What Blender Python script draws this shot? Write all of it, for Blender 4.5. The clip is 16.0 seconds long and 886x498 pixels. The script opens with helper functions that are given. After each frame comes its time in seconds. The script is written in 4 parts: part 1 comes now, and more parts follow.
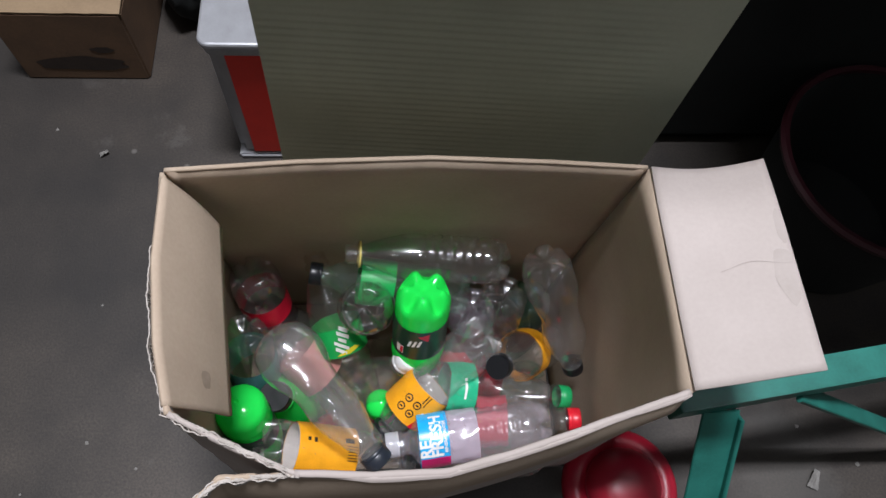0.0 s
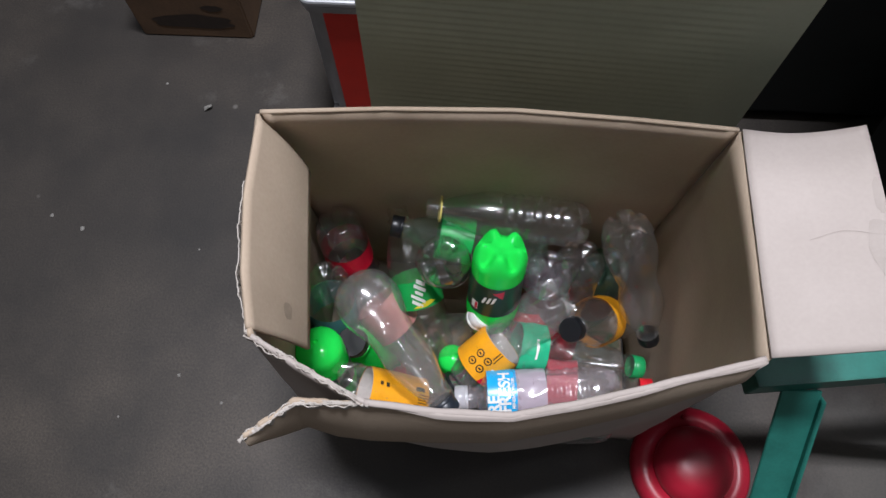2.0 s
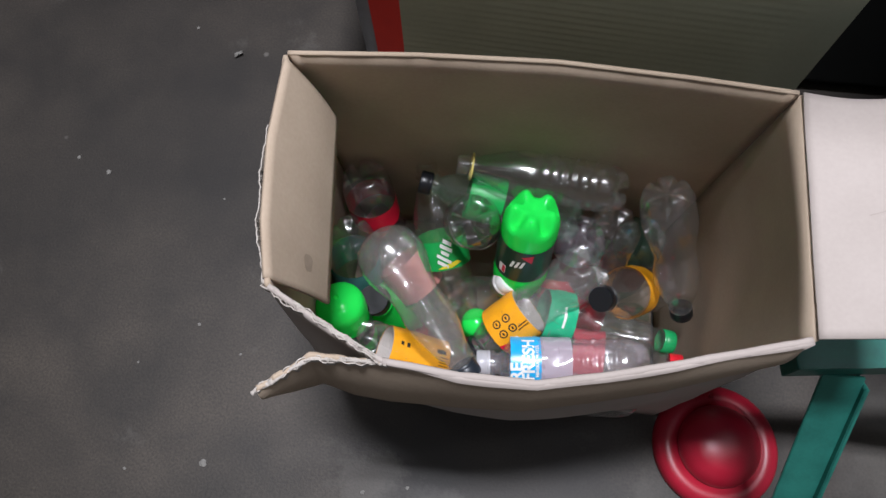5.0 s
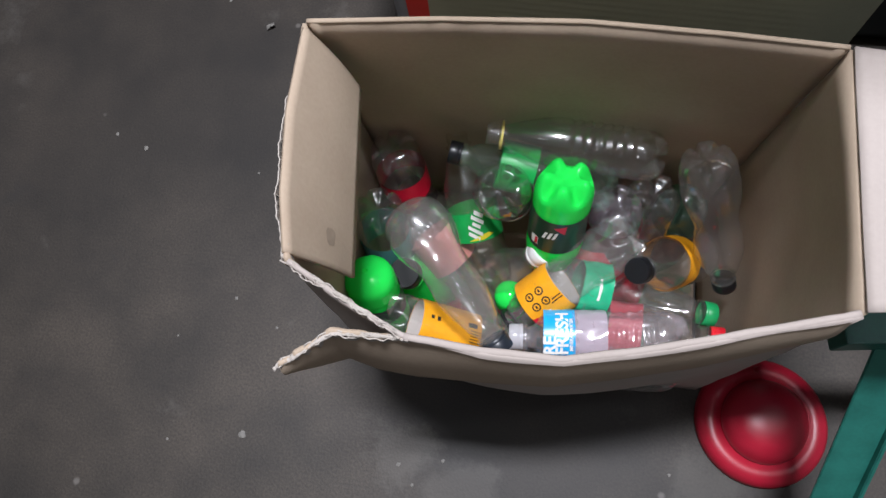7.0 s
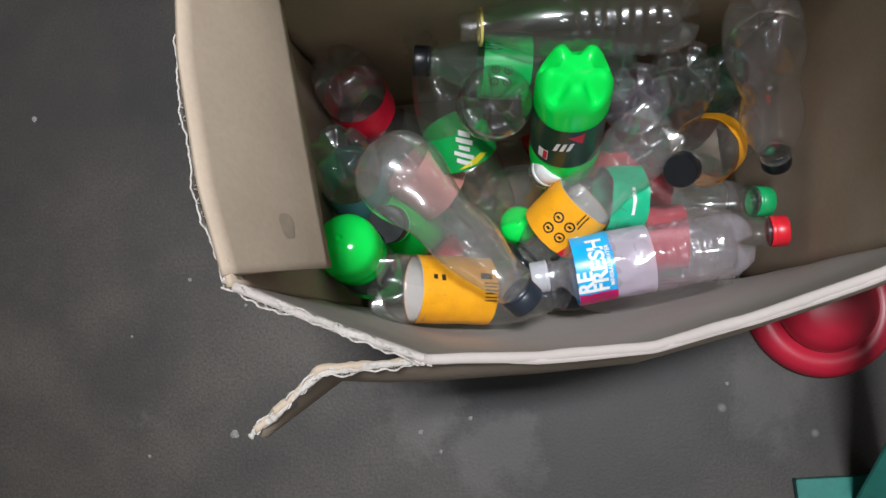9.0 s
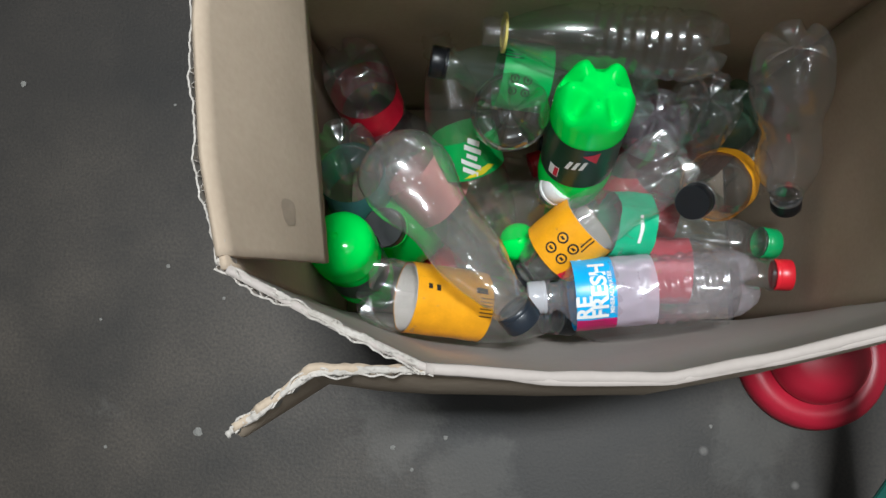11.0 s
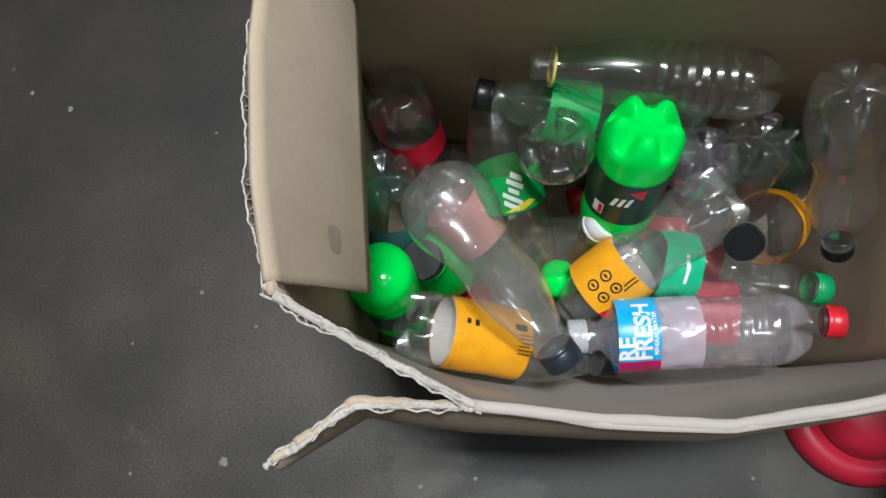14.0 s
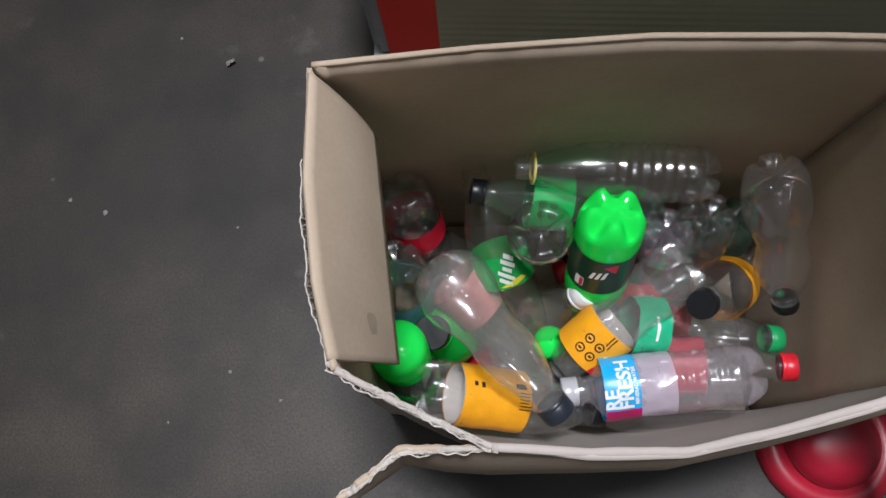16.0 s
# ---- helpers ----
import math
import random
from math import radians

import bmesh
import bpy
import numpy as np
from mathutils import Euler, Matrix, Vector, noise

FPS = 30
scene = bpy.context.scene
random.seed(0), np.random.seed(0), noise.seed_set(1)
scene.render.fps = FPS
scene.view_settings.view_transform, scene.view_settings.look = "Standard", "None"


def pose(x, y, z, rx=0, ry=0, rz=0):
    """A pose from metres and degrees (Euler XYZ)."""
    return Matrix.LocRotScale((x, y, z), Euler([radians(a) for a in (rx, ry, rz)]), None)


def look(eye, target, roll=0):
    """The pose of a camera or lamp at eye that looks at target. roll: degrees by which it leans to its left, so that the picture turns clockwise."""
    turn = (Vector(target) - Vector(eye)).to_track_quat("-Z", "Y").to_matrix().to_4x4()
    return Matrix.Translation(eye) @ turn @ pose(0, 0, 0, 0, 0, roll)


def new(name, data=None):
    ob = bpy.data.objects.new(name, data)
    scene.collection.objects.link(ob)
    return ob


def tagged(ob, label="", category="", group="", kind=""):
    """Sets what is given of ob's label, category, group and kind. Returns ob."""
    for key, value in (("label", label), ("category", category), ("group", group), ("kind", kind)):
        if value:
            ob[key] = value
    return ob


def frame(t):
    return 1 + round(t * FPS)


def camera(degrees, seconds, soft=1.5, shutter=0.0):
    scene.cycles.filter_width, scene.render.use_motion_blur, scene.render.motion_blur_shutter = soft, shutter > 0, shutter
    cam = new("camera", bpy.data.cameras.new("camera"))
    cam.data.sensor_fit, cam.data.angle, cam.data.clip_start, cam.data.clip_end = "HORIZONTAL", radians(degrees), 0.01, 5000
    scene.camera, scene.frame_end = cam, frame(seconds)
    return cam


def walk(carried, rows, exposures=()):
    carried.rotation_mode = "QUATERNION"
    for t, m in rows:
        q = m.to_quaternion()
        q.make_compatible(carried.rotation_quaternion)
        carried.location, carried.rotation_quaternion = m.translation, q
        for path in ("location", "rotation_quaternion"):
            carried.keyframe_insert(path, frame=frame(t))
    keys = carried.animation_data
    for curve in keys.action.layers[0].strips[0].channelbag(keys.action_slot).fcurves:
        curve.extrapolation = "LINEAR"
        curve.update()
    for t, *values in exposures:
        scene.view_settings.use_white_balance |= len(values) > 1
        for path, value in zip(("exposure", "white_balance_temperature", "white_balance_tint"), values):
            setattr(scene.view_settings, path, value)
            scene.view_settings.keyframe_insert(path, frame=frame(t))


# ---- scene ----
cam = camera(64.7, 16.0)
PATH = [
    (0, (-0.016, 0.156, 1.14), (0.148, 0.964, -0.682), 9.8),
    (0.5, (-0.005, 0.153, 1.143), (0.188, 1.023, -0.648), 9.3),
    (1, (-0.005, 0.156, 1.141), (0.245, 1.029, -0.641), 12.5),
    (1.5, (-0.008, 0.137, 1.127), (0.078, 0.936, -0.705), 8.8),
    (2, (-0.008, 0.123, 1.138), (-0.086, 0.882, -0.711), -2.6),
    (2.5, (-0.003, 0.119, 1.121), (-0.061, 0.823, -0.75), 1.4),
    (2.8, (-0.013, 0.108, 1.138), (-0.198, 0.934, -0.673), -3.0),
    (3, (-0.013, 0.109, 1.136), (-0.192, 0.907, -0.688), -2.3),
    (3.5, (-0.014, 0.111, 1.132), (-0.165, 0.883, -0.706), -2.5),
    (4, (-0.014, 0.112, 1.129), (-0.136, 0.882, -0.714), -0.9),
    (4.2, (-0.016, 0.117, 1.12), (-0.131, 0.817, -0.75), -2.2),
    (6.3, (0.006, 0.132, 1.093), (-0.204, 0.765, -0.793), -12.3),
    (6.5, (0.007, 0.133, 1.088), (-0.21, 0.754, -0.801), -13.5),
    (7, (0.008, 0.137, 1.086), (-0.264, 0.703, -0.813), -19.0),
    (7.5, (0.006, 0.151, 1.064), (-0.228, 0.647, -0.86), -20.3),
    (8, (-0.021, 0.206, 0.999), (-0.179, 0.613, -0.952), -22.0),
    (8.5, (-0.04, 0.236, 0.968), (-0.188, 0.581, -0.997), -27.5),
    (9, (-0.044, 0.234, 0.928), (-0.214, 0.493, -1.048), -37.7),
    (9.2, (-0.051, 0.236, 0.921), (-0.186, 0.476, -1.06), -32.8),
    (11.3, (-0.072, 0.229, 0.892), (-0.165, 0.577, -1.075), -13.4),
    (11.5, (-0.076, 0.234, 0.882), (-0.159, 0.602, -1.082), -10.9),
    (12, (-0.068, 0.222, 0.876), (-0.133, 0.556, -1.095), -9.8),
    (12.5, (-0.07, 0.223, 0.885), (-0.168, 0.588, -1.079), -13.8),
    (13, (-0.075, 0.228, 0.881), (-0.19, 0.597, -1.081), -15.1),
    (13.5, (-0.075, 0.235, 0.89), (-0.238, 0.644, -1.062), -19.7),
    (14, (-0.08, 0.228, 0.891), (-0.257, 0.638, -1.058), -20.3),
    (14.5, (-0.074, 0.232, 0.892), (-0.226, 0.618, -1.064), -18.8),
    (15, (-0.074, 0.227, 0.93), (-0.167, 0.719, -1.006), -7.3),
    (15.5, (-0.084, 0.212, 0.96), (-0.18, 0.724, -0.971), -6.4),
    (16, (-0.088, 0.213, 1.006), (-0.235, 0.804, -0.899), -14.3),
]
TINTS = [(0, 0.1, 6500, 10), (2, 0.05, 6500, 10), (4.2, 0.1, 6500, 10), (6.5, 0.14, 6500, 10), (7.3, 0.26, 6500, 10), (8.2, 0.27, 6500, 8), (9, 0.14, 6500, 5), (11.5, 0.1, 6500, 0), (14.5, 0.1, 6500, 0), (16, 0.05, 6500, 8)]
walk(cam, [(t, look(eye, target, roll)) for t, eye, target, roll in PATH], TINTS)

# ---- light ----
EYE_MID = Vector((0.0, 0.18, 0.95))
scene.cycles.transparent_max_bounces = 32
world = bpy.data.worlds.new("world")
world.use_nodes = True
world.node_tree.nodes["Background"].inputs[0].default_value = (0.9, 0.95, 1.0, 1)
world.node_tree.nodes["Background"].inputs[1].default_value = 0.02
scene.world = world
scene.view_settings.exposure = 0.0


def unseen_lamp(x, y, z, power, turn=0.0, long=0.6, wide=0.10):
    data = bpy.data.lights.new("unseen_lamp", "AREA")
    data.shape, data.size, data.size_y, data.energy = "RECTANGLE", long, wide, power
    data.color = (0.985, 1.0, 1.09)
    ob = new("unseen_lamp", data)
    ob.matrix_world = pose(x, y, z, 0, 0, turn)
    return ob


# two unseen fluorescent tubes over the place; the weaker lamps are added for glints and fill
unseen_lamp(0.12, 0.61, 4.20, 97, 0, 0.8, 0.13)
unseen_lamp(0.12, 0.76, 4.20, 97, 0, 0.8, 0.13)
# added pair, set where it draws a long streak on the top bottle
unseen_lamp(0.82, -0.78, 4.20, 3, -45, 0.6, 0.08)
unseen_lamp(0.95, -0.65, 4.20, 3, -45, 0.6, 0.08)
unseen_lamp(-1.30, 2.20, 4.20, 5, 0, 0.6, 0.08)
unseen_lamp(-1.05, -0.75, 4.20, 3.5, 30, 0.6, 0.08)
unseen_lamp(-2.30, 0.80, 4.20, 6, 0, 0.6, 0.08)
unseen_lamp(1.70, 0.55, 4.20, 8, 0, 0.6, 0.08)


# ---- materials ----
def mat_new(name):
    m = bpy.data.materials.new(name)
    m.use_nodes = True
    return m, m.node_tree, m.node_tree.nodes["Principled BSDF"]


def surface(name, color, color2=None, rough=0.6, scale=30.0, fine=300.0, bump=0.15, metal=0.0, spread=0.5, coat=0.0):
    """A paint, card or stone surface with variation at two scales and a fine relief."""
    m, nt, b = mat_new(name)
    color2 = color2 or tuple(c * 0.75 for c in color)
    tc = nt.nodes.new("ShaderNodeTexCoord")
    n1, n2 = nt.nodes.new("ShaderNodeTexNoise"), nt.nodes.new("ShaderNodeTexNoise")
    n1.inputs["Scale"].default_value, n2.inputs["Scale"].default_value = scale, fine
    n1.inputs["Detail"].default_value = 6
    for n in (n1, n2):
        nt.links.new(tc.outputs["Object"], n.inputs["Vector"])
    add = nt.nodes.new("ShaderNodeMath")
    add.operation = "MULTIPLY_ADD"
    add.inputs[1].default_value = 0.35
    nt.links.new(n2.outputs["Fac"], add.inputs[0])
    nt.links.new(n1.outputs["Fac"], add.inputs[2])
    ramp = nt.nodes.new("ShaderNodeValToRGB")
    ramp.color_ramp.elements[0].position = 0.675 - spread / 2
    ramp.color_ramp.elements[1].position = 0.675 + spread / 2
    ramp.color_ramp.elements[0].color = (*color2, 1)
    ramp.color_ramp.elements[1].color = (*color, 1)
    nt.links.new(add.outputs[0], ramp.inputs["Fac"])
    nt.links.new(ramp.outputs["Color"], b.inputs["Base Color"])
    bp = nt.nodes.new("ShaderNodeBump")
    bp.inputs["Strength"].default_value, bp.inputs["Distance"].default_value = bump, 0.002
    nt.links.new(add.outputs[0], bp.inputs["Height"])
    nt.links.new(bp.outputs["Normal"], b.inputs["Normal"])
    b.inputs["Roughness"].default_value, b.inputs["Metallic"].default_value = rough, metal
    b.inputs["Coat Weight"].default_value = coat
    return m


def plastic_film(name, tint, haze=0.0, haze_color=(0.8, 0.8, 0.8), rough=0.06, gloss=1.0, through_share=0.5, scuffed=0.22):
    """A thin clear bottle wall: it lets light through, tints it and mirrors at a slant."""
    m = bpy.data.materials.new(name)
    m.use_nodes = True
    nt = m.node_tree
    nt.nodes.clear()
    out = nt.nodes.new("ShaderNodeOutputMaterial")
    tr, gl, df = nt.nodes.new("ShaderNodeBsdfTransparent"), nt.nodes.new("ShaderNodeBsdfGlossy"), nt.nodes.new("ShaderNodeBsdfDiffuse")
    tl = nt.nodes.new("ShaderNodeBsdfTranslucent")
    tr.inputs[0].default_value = (*tint, 1)
    gl.inputs["Roughness"].default_value = rough
    scuff, coat = nt.nodes.new("ShaderNodeBsdfGlossy"), nt.nodes.new("ShaderNodeMixShader")
    scuff.inputs["Roughness"].default_value = 0.24
    coat.inputs[0].default_value = scuffed
    nt.links.new(gl.outputs[0], coat.inputs[1])
    nt.links.new(scuff.outputs[0], coat.inputs[2])
    df.inputs[0].default_value = tl.inputs[0].default_value = (*haze_color, 1)
    half, mist, shine = nt.nodes.new("ShaderNodeMixShader"), nt.nodes.new("ShaderNodeMixShader"), nt.nodes.new("ShaderNodeMixShader")
    half.inputs[0].default_value = through_share
    nt.links.new(df.outputs[0], half.inputs[1])
    nt.links.new(tl.outputs[0], half.inputs[2])
    mist.inputs[0].default_value = haze
    nt.links.new(tr.outputs[0], mist.inputs[1])
    nt.links.new(half.outputs[0], mist.inputs[2])
    lw, pw = nt.nodes.new("ShaderNodeLayerWeight"), nt.nodes.new("ShaderNodeMath")
    lw.inputs["Blend"].default_value = 0.5
    pw.operation, pw.inputs[1].default_value = "POWER", 4.0
    nt.links.new(lw.outputs["Facing"], pw.inputs[0])
    k = nt.nodes.new("ShaderNodeMath")
    k.operation, k.inputs[1].default_value, k.inputs[2].default_value, k.use_clamp = "MULTIPLY_ADD", 0.34 * gloss, 0.065 * gloss, True
    nt.links.new(pw.outputs[0], k.inputs[0])
    nt.links.new(k.outputs[0], shine.inputs[0])
    nt.links.new(mist.outputs[0], shine.inputs[1])
    nt.links.new(coat.outputs[0], shine.inputs[2])
    tc, n = nt.nodes.new("ShaderNodeTexCoord"), nt.nodes.new("ShaderNodeTexNoise")
    n.inputs["Scale"].default_value = 60
    bp = nt.nodes.new("ShaderNodeBump")
    bp.inputs["Strength"].default_value, bp.inputs["Distance"].default_value = 0.16, 0.0025
    nt.links.new(tc.outputs["Object"], n.inputs["Vector"])
    nt.links.new(n.outputs["Fac"], bp.inputs["Height"])
    nt.links.new(bp.outputs["Normal"], gl.inputs["Normal"])
    nt.links.new(shine.outputs[0], out.inputs[0])
    return m


def concrete():
    """Worn grey floor: cloudy stains, grit, pale specks and painted-in shade."""
    m, nt, b = mat_new("worn concrete")
    tc = nt.nodes.new("ShaderNodeTexCoord")
    cols = []
    for scale, detail, lo, hi, c0, c1 in ((2.2, 8, 0.35, 0.7, (0.0228, 0.0182, 0.0142), (0.0480, 0.0390, 0.0312)),
                                          (7, 12, 0.30, 0.74, (0.46, 0.46, 0.47), (1.45, 1.43, 1.40)),
                                          (260, 4, 0.28, 0.76, (0.6, 0.6, 0.6), (1.34, 1.33, 1.31))):
        n, r = nt.nodes.new("ShaderNodeTexNoise"), nt.nodes.new("ShaderNodeValToRGB")
        n.inputs["Scale"].default_value, n.inputs["Detail"].default_value = scale, detail
        r.color_ramp.elements[0].position, r.color_ramp.elements[1].position = lo, hi
        r.color_ramp.elements[0].color, r.color_ramp.elements[1].color = (*c0, 1), (*c1, 1)
        nt.links.new(tc.outputs["Object"], n.inputs["Vector"])
        nt.links.new(n.outputs["Fac"], r.inputs["Fac"])
        cols.append(r)
    last = cols[0].outputs["Color"]
    for r in cols[1:]:
        mx = nt.nodes.new("ShaderNodeMixRGB")
        mx.blend_type, mx.inputs[0].default_value = "MULTIPLY", 1.0
        nt.links.new(last, mx.inputs[1])
        nt.links.new(r.outputs["Color"], mx.inputs[2])
        last = mx.outputs[0]
    for scale, lo, hi, c, seed in ((3.1, 0.60, 0.70, (0.115, 0.106, 0.096), 4.0), (4.6, 0.62, 0.70, (0.018, 0.016, 0.015), 11.0)):
        mp, n, r = nt.nodes.new("ShaderNodeMapping"), nt.nodes.new("ShaderNodeTexNoise"), nt.nodes.new("ShaderNodeValToRGB")
        mp.inputs["Location"].default_value = (seed, seed * 0.7, 0)
        n.inputs["Scale"].default_value, n.inputs["Detail"].default_value, n.inputs["Roughness"].default_value = scale, 14, 0.68
        r.color_ramp.elements[0].position, r.color_ramp.elements[1].position = lo, hi
        r.color_ramp.elements[0].color, r.color_ramp.elements[1].color = (0, 0, 0, 1), (0.6, 0.6, 0.6, 1)
        mx = nt.nodes.new("ShaderNodeMixRGB")
        mx.inputs[2].default_value = (*c, 1)
        nt.links.new(tc.outputs["Object"], mp.inputs["Vector"])
        nt.links.new(mp.outputs["Vector"], n.inputs["Vector"])
        nt.links.new(n.outputs["Fac"], r.inputs["Fac"])
        nt.links.new(r.outputs["Color"], mx.inputs[0])
        nt.links.new(last, mx.inputs[1])
        last = mx.outputs[0]
    # dark patches (old spills and painted shade) and scuffed patches (pale): centre, radius, strength, colour
    warp, off, wob = nt.nodes.new("ShaderNodeTexNoise"), nt.nodes.new("ShaderNodeVectorMath"), nt.nodes.new("ShaderNodeVectorMath")
    warp.inputs["Scale"].default_value, warp.inputs["Detail"].default_value, warp.inputs["Roughness"].default_value = 9, 10, 0.7
    off.operation, off.inputs[1].default_value = "SUBTRACT", (0.5, 0.5, 0.5)
    wob.operation, wob.inputs[1].default_value = "MULTIPLY_ADD", (0.22, 0.22, 0.0)
    nt.links.new(tc.outputs["Object"], warp.inputs["Vector"])
    nt.links.new(warp.outputs["Color"], off.inputs[0])
    nt.links.new(off.outputs[0], wob.inputs[0])
    nt.links.new(tc.outputs["Object"], wob.inputs[2])
    # dark ones paint in the carton's front shadow and the dimmer far left
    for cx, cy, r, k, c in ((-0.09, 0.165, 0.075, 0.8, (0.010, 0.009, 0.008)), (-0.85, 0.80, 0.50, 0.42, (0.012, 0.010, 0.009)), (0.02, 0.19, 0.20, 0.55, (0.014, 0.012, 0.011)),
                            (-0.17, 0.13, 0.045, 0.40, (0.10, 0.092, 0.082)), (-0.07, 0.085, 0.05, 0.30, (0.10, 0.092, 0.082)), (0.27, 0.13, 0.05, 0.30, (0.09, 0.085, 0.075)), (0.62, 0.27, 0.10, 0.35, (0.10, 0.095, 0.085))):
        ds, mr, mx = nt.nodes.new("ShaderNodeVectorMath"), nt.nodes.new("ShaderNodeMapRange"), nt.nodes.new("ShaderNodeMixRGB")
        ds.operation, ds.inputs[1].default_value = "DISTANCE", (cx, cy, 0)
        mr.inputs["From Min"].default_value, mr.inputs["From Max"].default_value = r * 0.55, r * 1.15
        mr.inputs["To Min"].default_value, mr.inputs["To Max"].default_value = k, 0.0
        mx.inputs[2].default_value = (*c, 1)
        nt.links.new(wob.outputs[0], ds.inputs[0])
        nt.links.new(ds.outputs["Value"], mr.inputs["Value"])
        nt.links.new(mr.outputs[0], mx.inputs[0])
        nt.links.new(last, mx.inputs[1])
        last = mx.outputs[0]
    v, vr = nt.nodes.new("ShaderNodeTexVoronoi"), nt.nodes.new("ShaderNodeValToRGB")
    v.inputs["Scale"].default_value = 9
    vr.color_ramp.elements[0].position, vr.color_ramp.elements[1].position = 0.03, 0.06
    vr.color_ramp.elements[0].color, vr.color_ramp.elements[1].color = (0.28, 0.28, 0.28, 1), (0, 0, 0, 1)
    nt.links.new(tc.outputs["Object"], v.inputs["Vector"])
    nt.links.new(v.outputs["Distance"], vr.inputs["Fac"])
    mx = nt.nodes.new("ShaderNodeMixRGB")
    mx.inputs[2].default_value = (0.30, 0.28, 0.26, 1)
    nt.links.new(vr.outputs["Color"], mx.inputs[0])
    nt.links.new(last, mx.inputs[1])
    nt.links.new(mx.outputs[0], b.inputs["Base Color"])
    bp = nt.nodes.new("ShaderNodeBump")
    bp.inputs["Strength"].default_value, bp.inputs["Distance"].default_value = 0.12, 0.002
    nt.links.new(cols[2].outputs["Color"], bp.inputs["Height"])
    nt.links.new(bp.outputs["Normal"], b.inputs["Normal"])
    b.inputs["Roughness"].default_value = 0.60
    return m


M_FLOOR = concrete()
M_CARD = surface("kraft card", (0.455, 0.36, 0.27), (0.37, 0.285, 0.21), rough=0.85, scale=9, fine=240, bump=0.12, spread=0.5)
M_CARD_PALE = surface("pale kraft card", (0.43, 0.375, 0.345), (0.37, 0.32, 0.29), rough=0.8, scale=10, fine=260, bump=0.1, spread=0.5)
M_CARD_EDGE = surface("torn card edge", (0.50, 0.46, 0.42), (0.33, 0.295, 0.26), rough=0.95, scale=60, fine=420, bump=0.6, spread=0.5)
# one old card in two tones: sides darkened as shaded, top flaps lightened as lit
M_CARD_OLD_SHADED = surface("brown card", (0.140, 0.078, 0.040), (0.080, 0.046, 0.025), rough=0.8, scale=12, fine=200, bump=0.15)
M_CARD_OLD_LIT = surface("lit brown card", (0.27, 0.19, 0.11), (0.19, 0.13, 0.075), rough=0.8, scale=14, fine=200, bump=0.15)
M_BOARD = surface("olive grey card", (0.39, 0.425, 0.325), (0.33, 0.36, 0.275), rough=0.65, scale=14, fine=240, bump=0.12)
M_WET = surface("damp card", (0.035, 0.022, 0.015), (0.022, 0.014, 0.010), rough=0.6, scale=60)
M_STAIN = surface("grease stain", (0.34, 0.265, 0.20), (0.27, 0.21, 0.155), rough=0.8, scale=80)
M_TAPE = surface("packing tape", (0.42, 0.33, 0.24), (0.36, 0.28, 0.2), rough=0.2, scale=30)
M_RED = surface("red plastic", (0.42, 0.012, 0.034), (0.34, 0.010, 0.027), rough=0.36, scale=20, fine=300, bump=0.04)
M_TEAL = surface("chipped green paint", (0.022, 0.17, 0.135), (0.014, 0.11, 0.088), rough=0.38, scale=35, fine=260, bump=0.15)
M_SILVER = surface("brushed aluminium", (0.40, 0.41, 0.43), (0.33, 0.335, 0.35), rough=0.35, scale=40, fine=500, metal=0.4, bump=0.05)
M_REDPANEL = surface("red panel", (0.80, 0.032, 0.016), (0.70, 0.025, 0.013), rough=0.4, scale=20, bump=0.05)
# near black; on the block at the right it stands in for deep shade
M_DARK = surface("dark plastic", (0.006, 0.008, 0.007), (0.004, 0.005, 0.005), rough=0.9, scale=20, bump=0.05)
M_MAROON = surface("maroon plastic", (0.05, 0.008, 0.014), (0.035, 0.006, 0.01), rough=0.45, scale=20)
M_WALL = surface("dull wall paint", (0.36, 0.355, 0.34), (0.30, 0.295, 0.28), rough=0.9, scale=3, fine=60)
M_CEILING = surface("white ceiling paint", (0.72, 0.71, 0.69), (0.64, 0.63, 0.61), rough=0.9, scale=3, fine=60)
M_DEBRIS = surface("grey paper scrap", (0.24, 0.23, 0.21), (0.15, 0.145, 0.135), rough=0.8, scale=60)

F_CLEAR = plastic_film("clear bottle", (0.985, 0.985, 0.985), 0.032, (0.97, 0.98, 0.98), 0.018, 2.4)
F_GREENISH = plastic_film("green tinged bottle", (0.88, 0.97, 0.92), 0.05, (0.6, 0.85, 0.7), 0.035, 1.6)
F_BROWN = plastic_film("brown tinged bottle", (0.96, 0.95, 0.92), 0.04, (0.75, 0.72, 0.66), 0.035, 1.7)
F_HAZY = plastic_film("hazy lilac bottle", (0.97, 0.955, 0.975), 0.13, (0.92, 0.85, 0.94), 0.04, 1.9)
F_LIME = plastic_film("bright green bottle", (0.05, 0.80, 0.14), 0.88, (0.02, 0.92, 0.11), 0.06, 0.65, 0.22, 0.06)
F_TOP = plastic_film("thick clear bottle", (0.98, 0.98, 0.98), 0.09, (0.98, 0.97, 0.96), 0.022, 2.5)
F_WATER = plastic_film("cloudy bottle", (0.975, 0.96, 0.975), 0.15, (0.95, 0.90, 0.95), 0.045, 2.0)
F_DARKGLASS = plastic_film("murky green bottle", (0.62, 0.80, 0.68), 0.16, (0.3, 0.55, 0.4), 0.1)


def ink(name, color, rough=0.35):
    return surface(name, color, tuple(c * 0.85 for c in color), rough=rough, scale=60, fine=500, bump=0.05, spread=0.4)


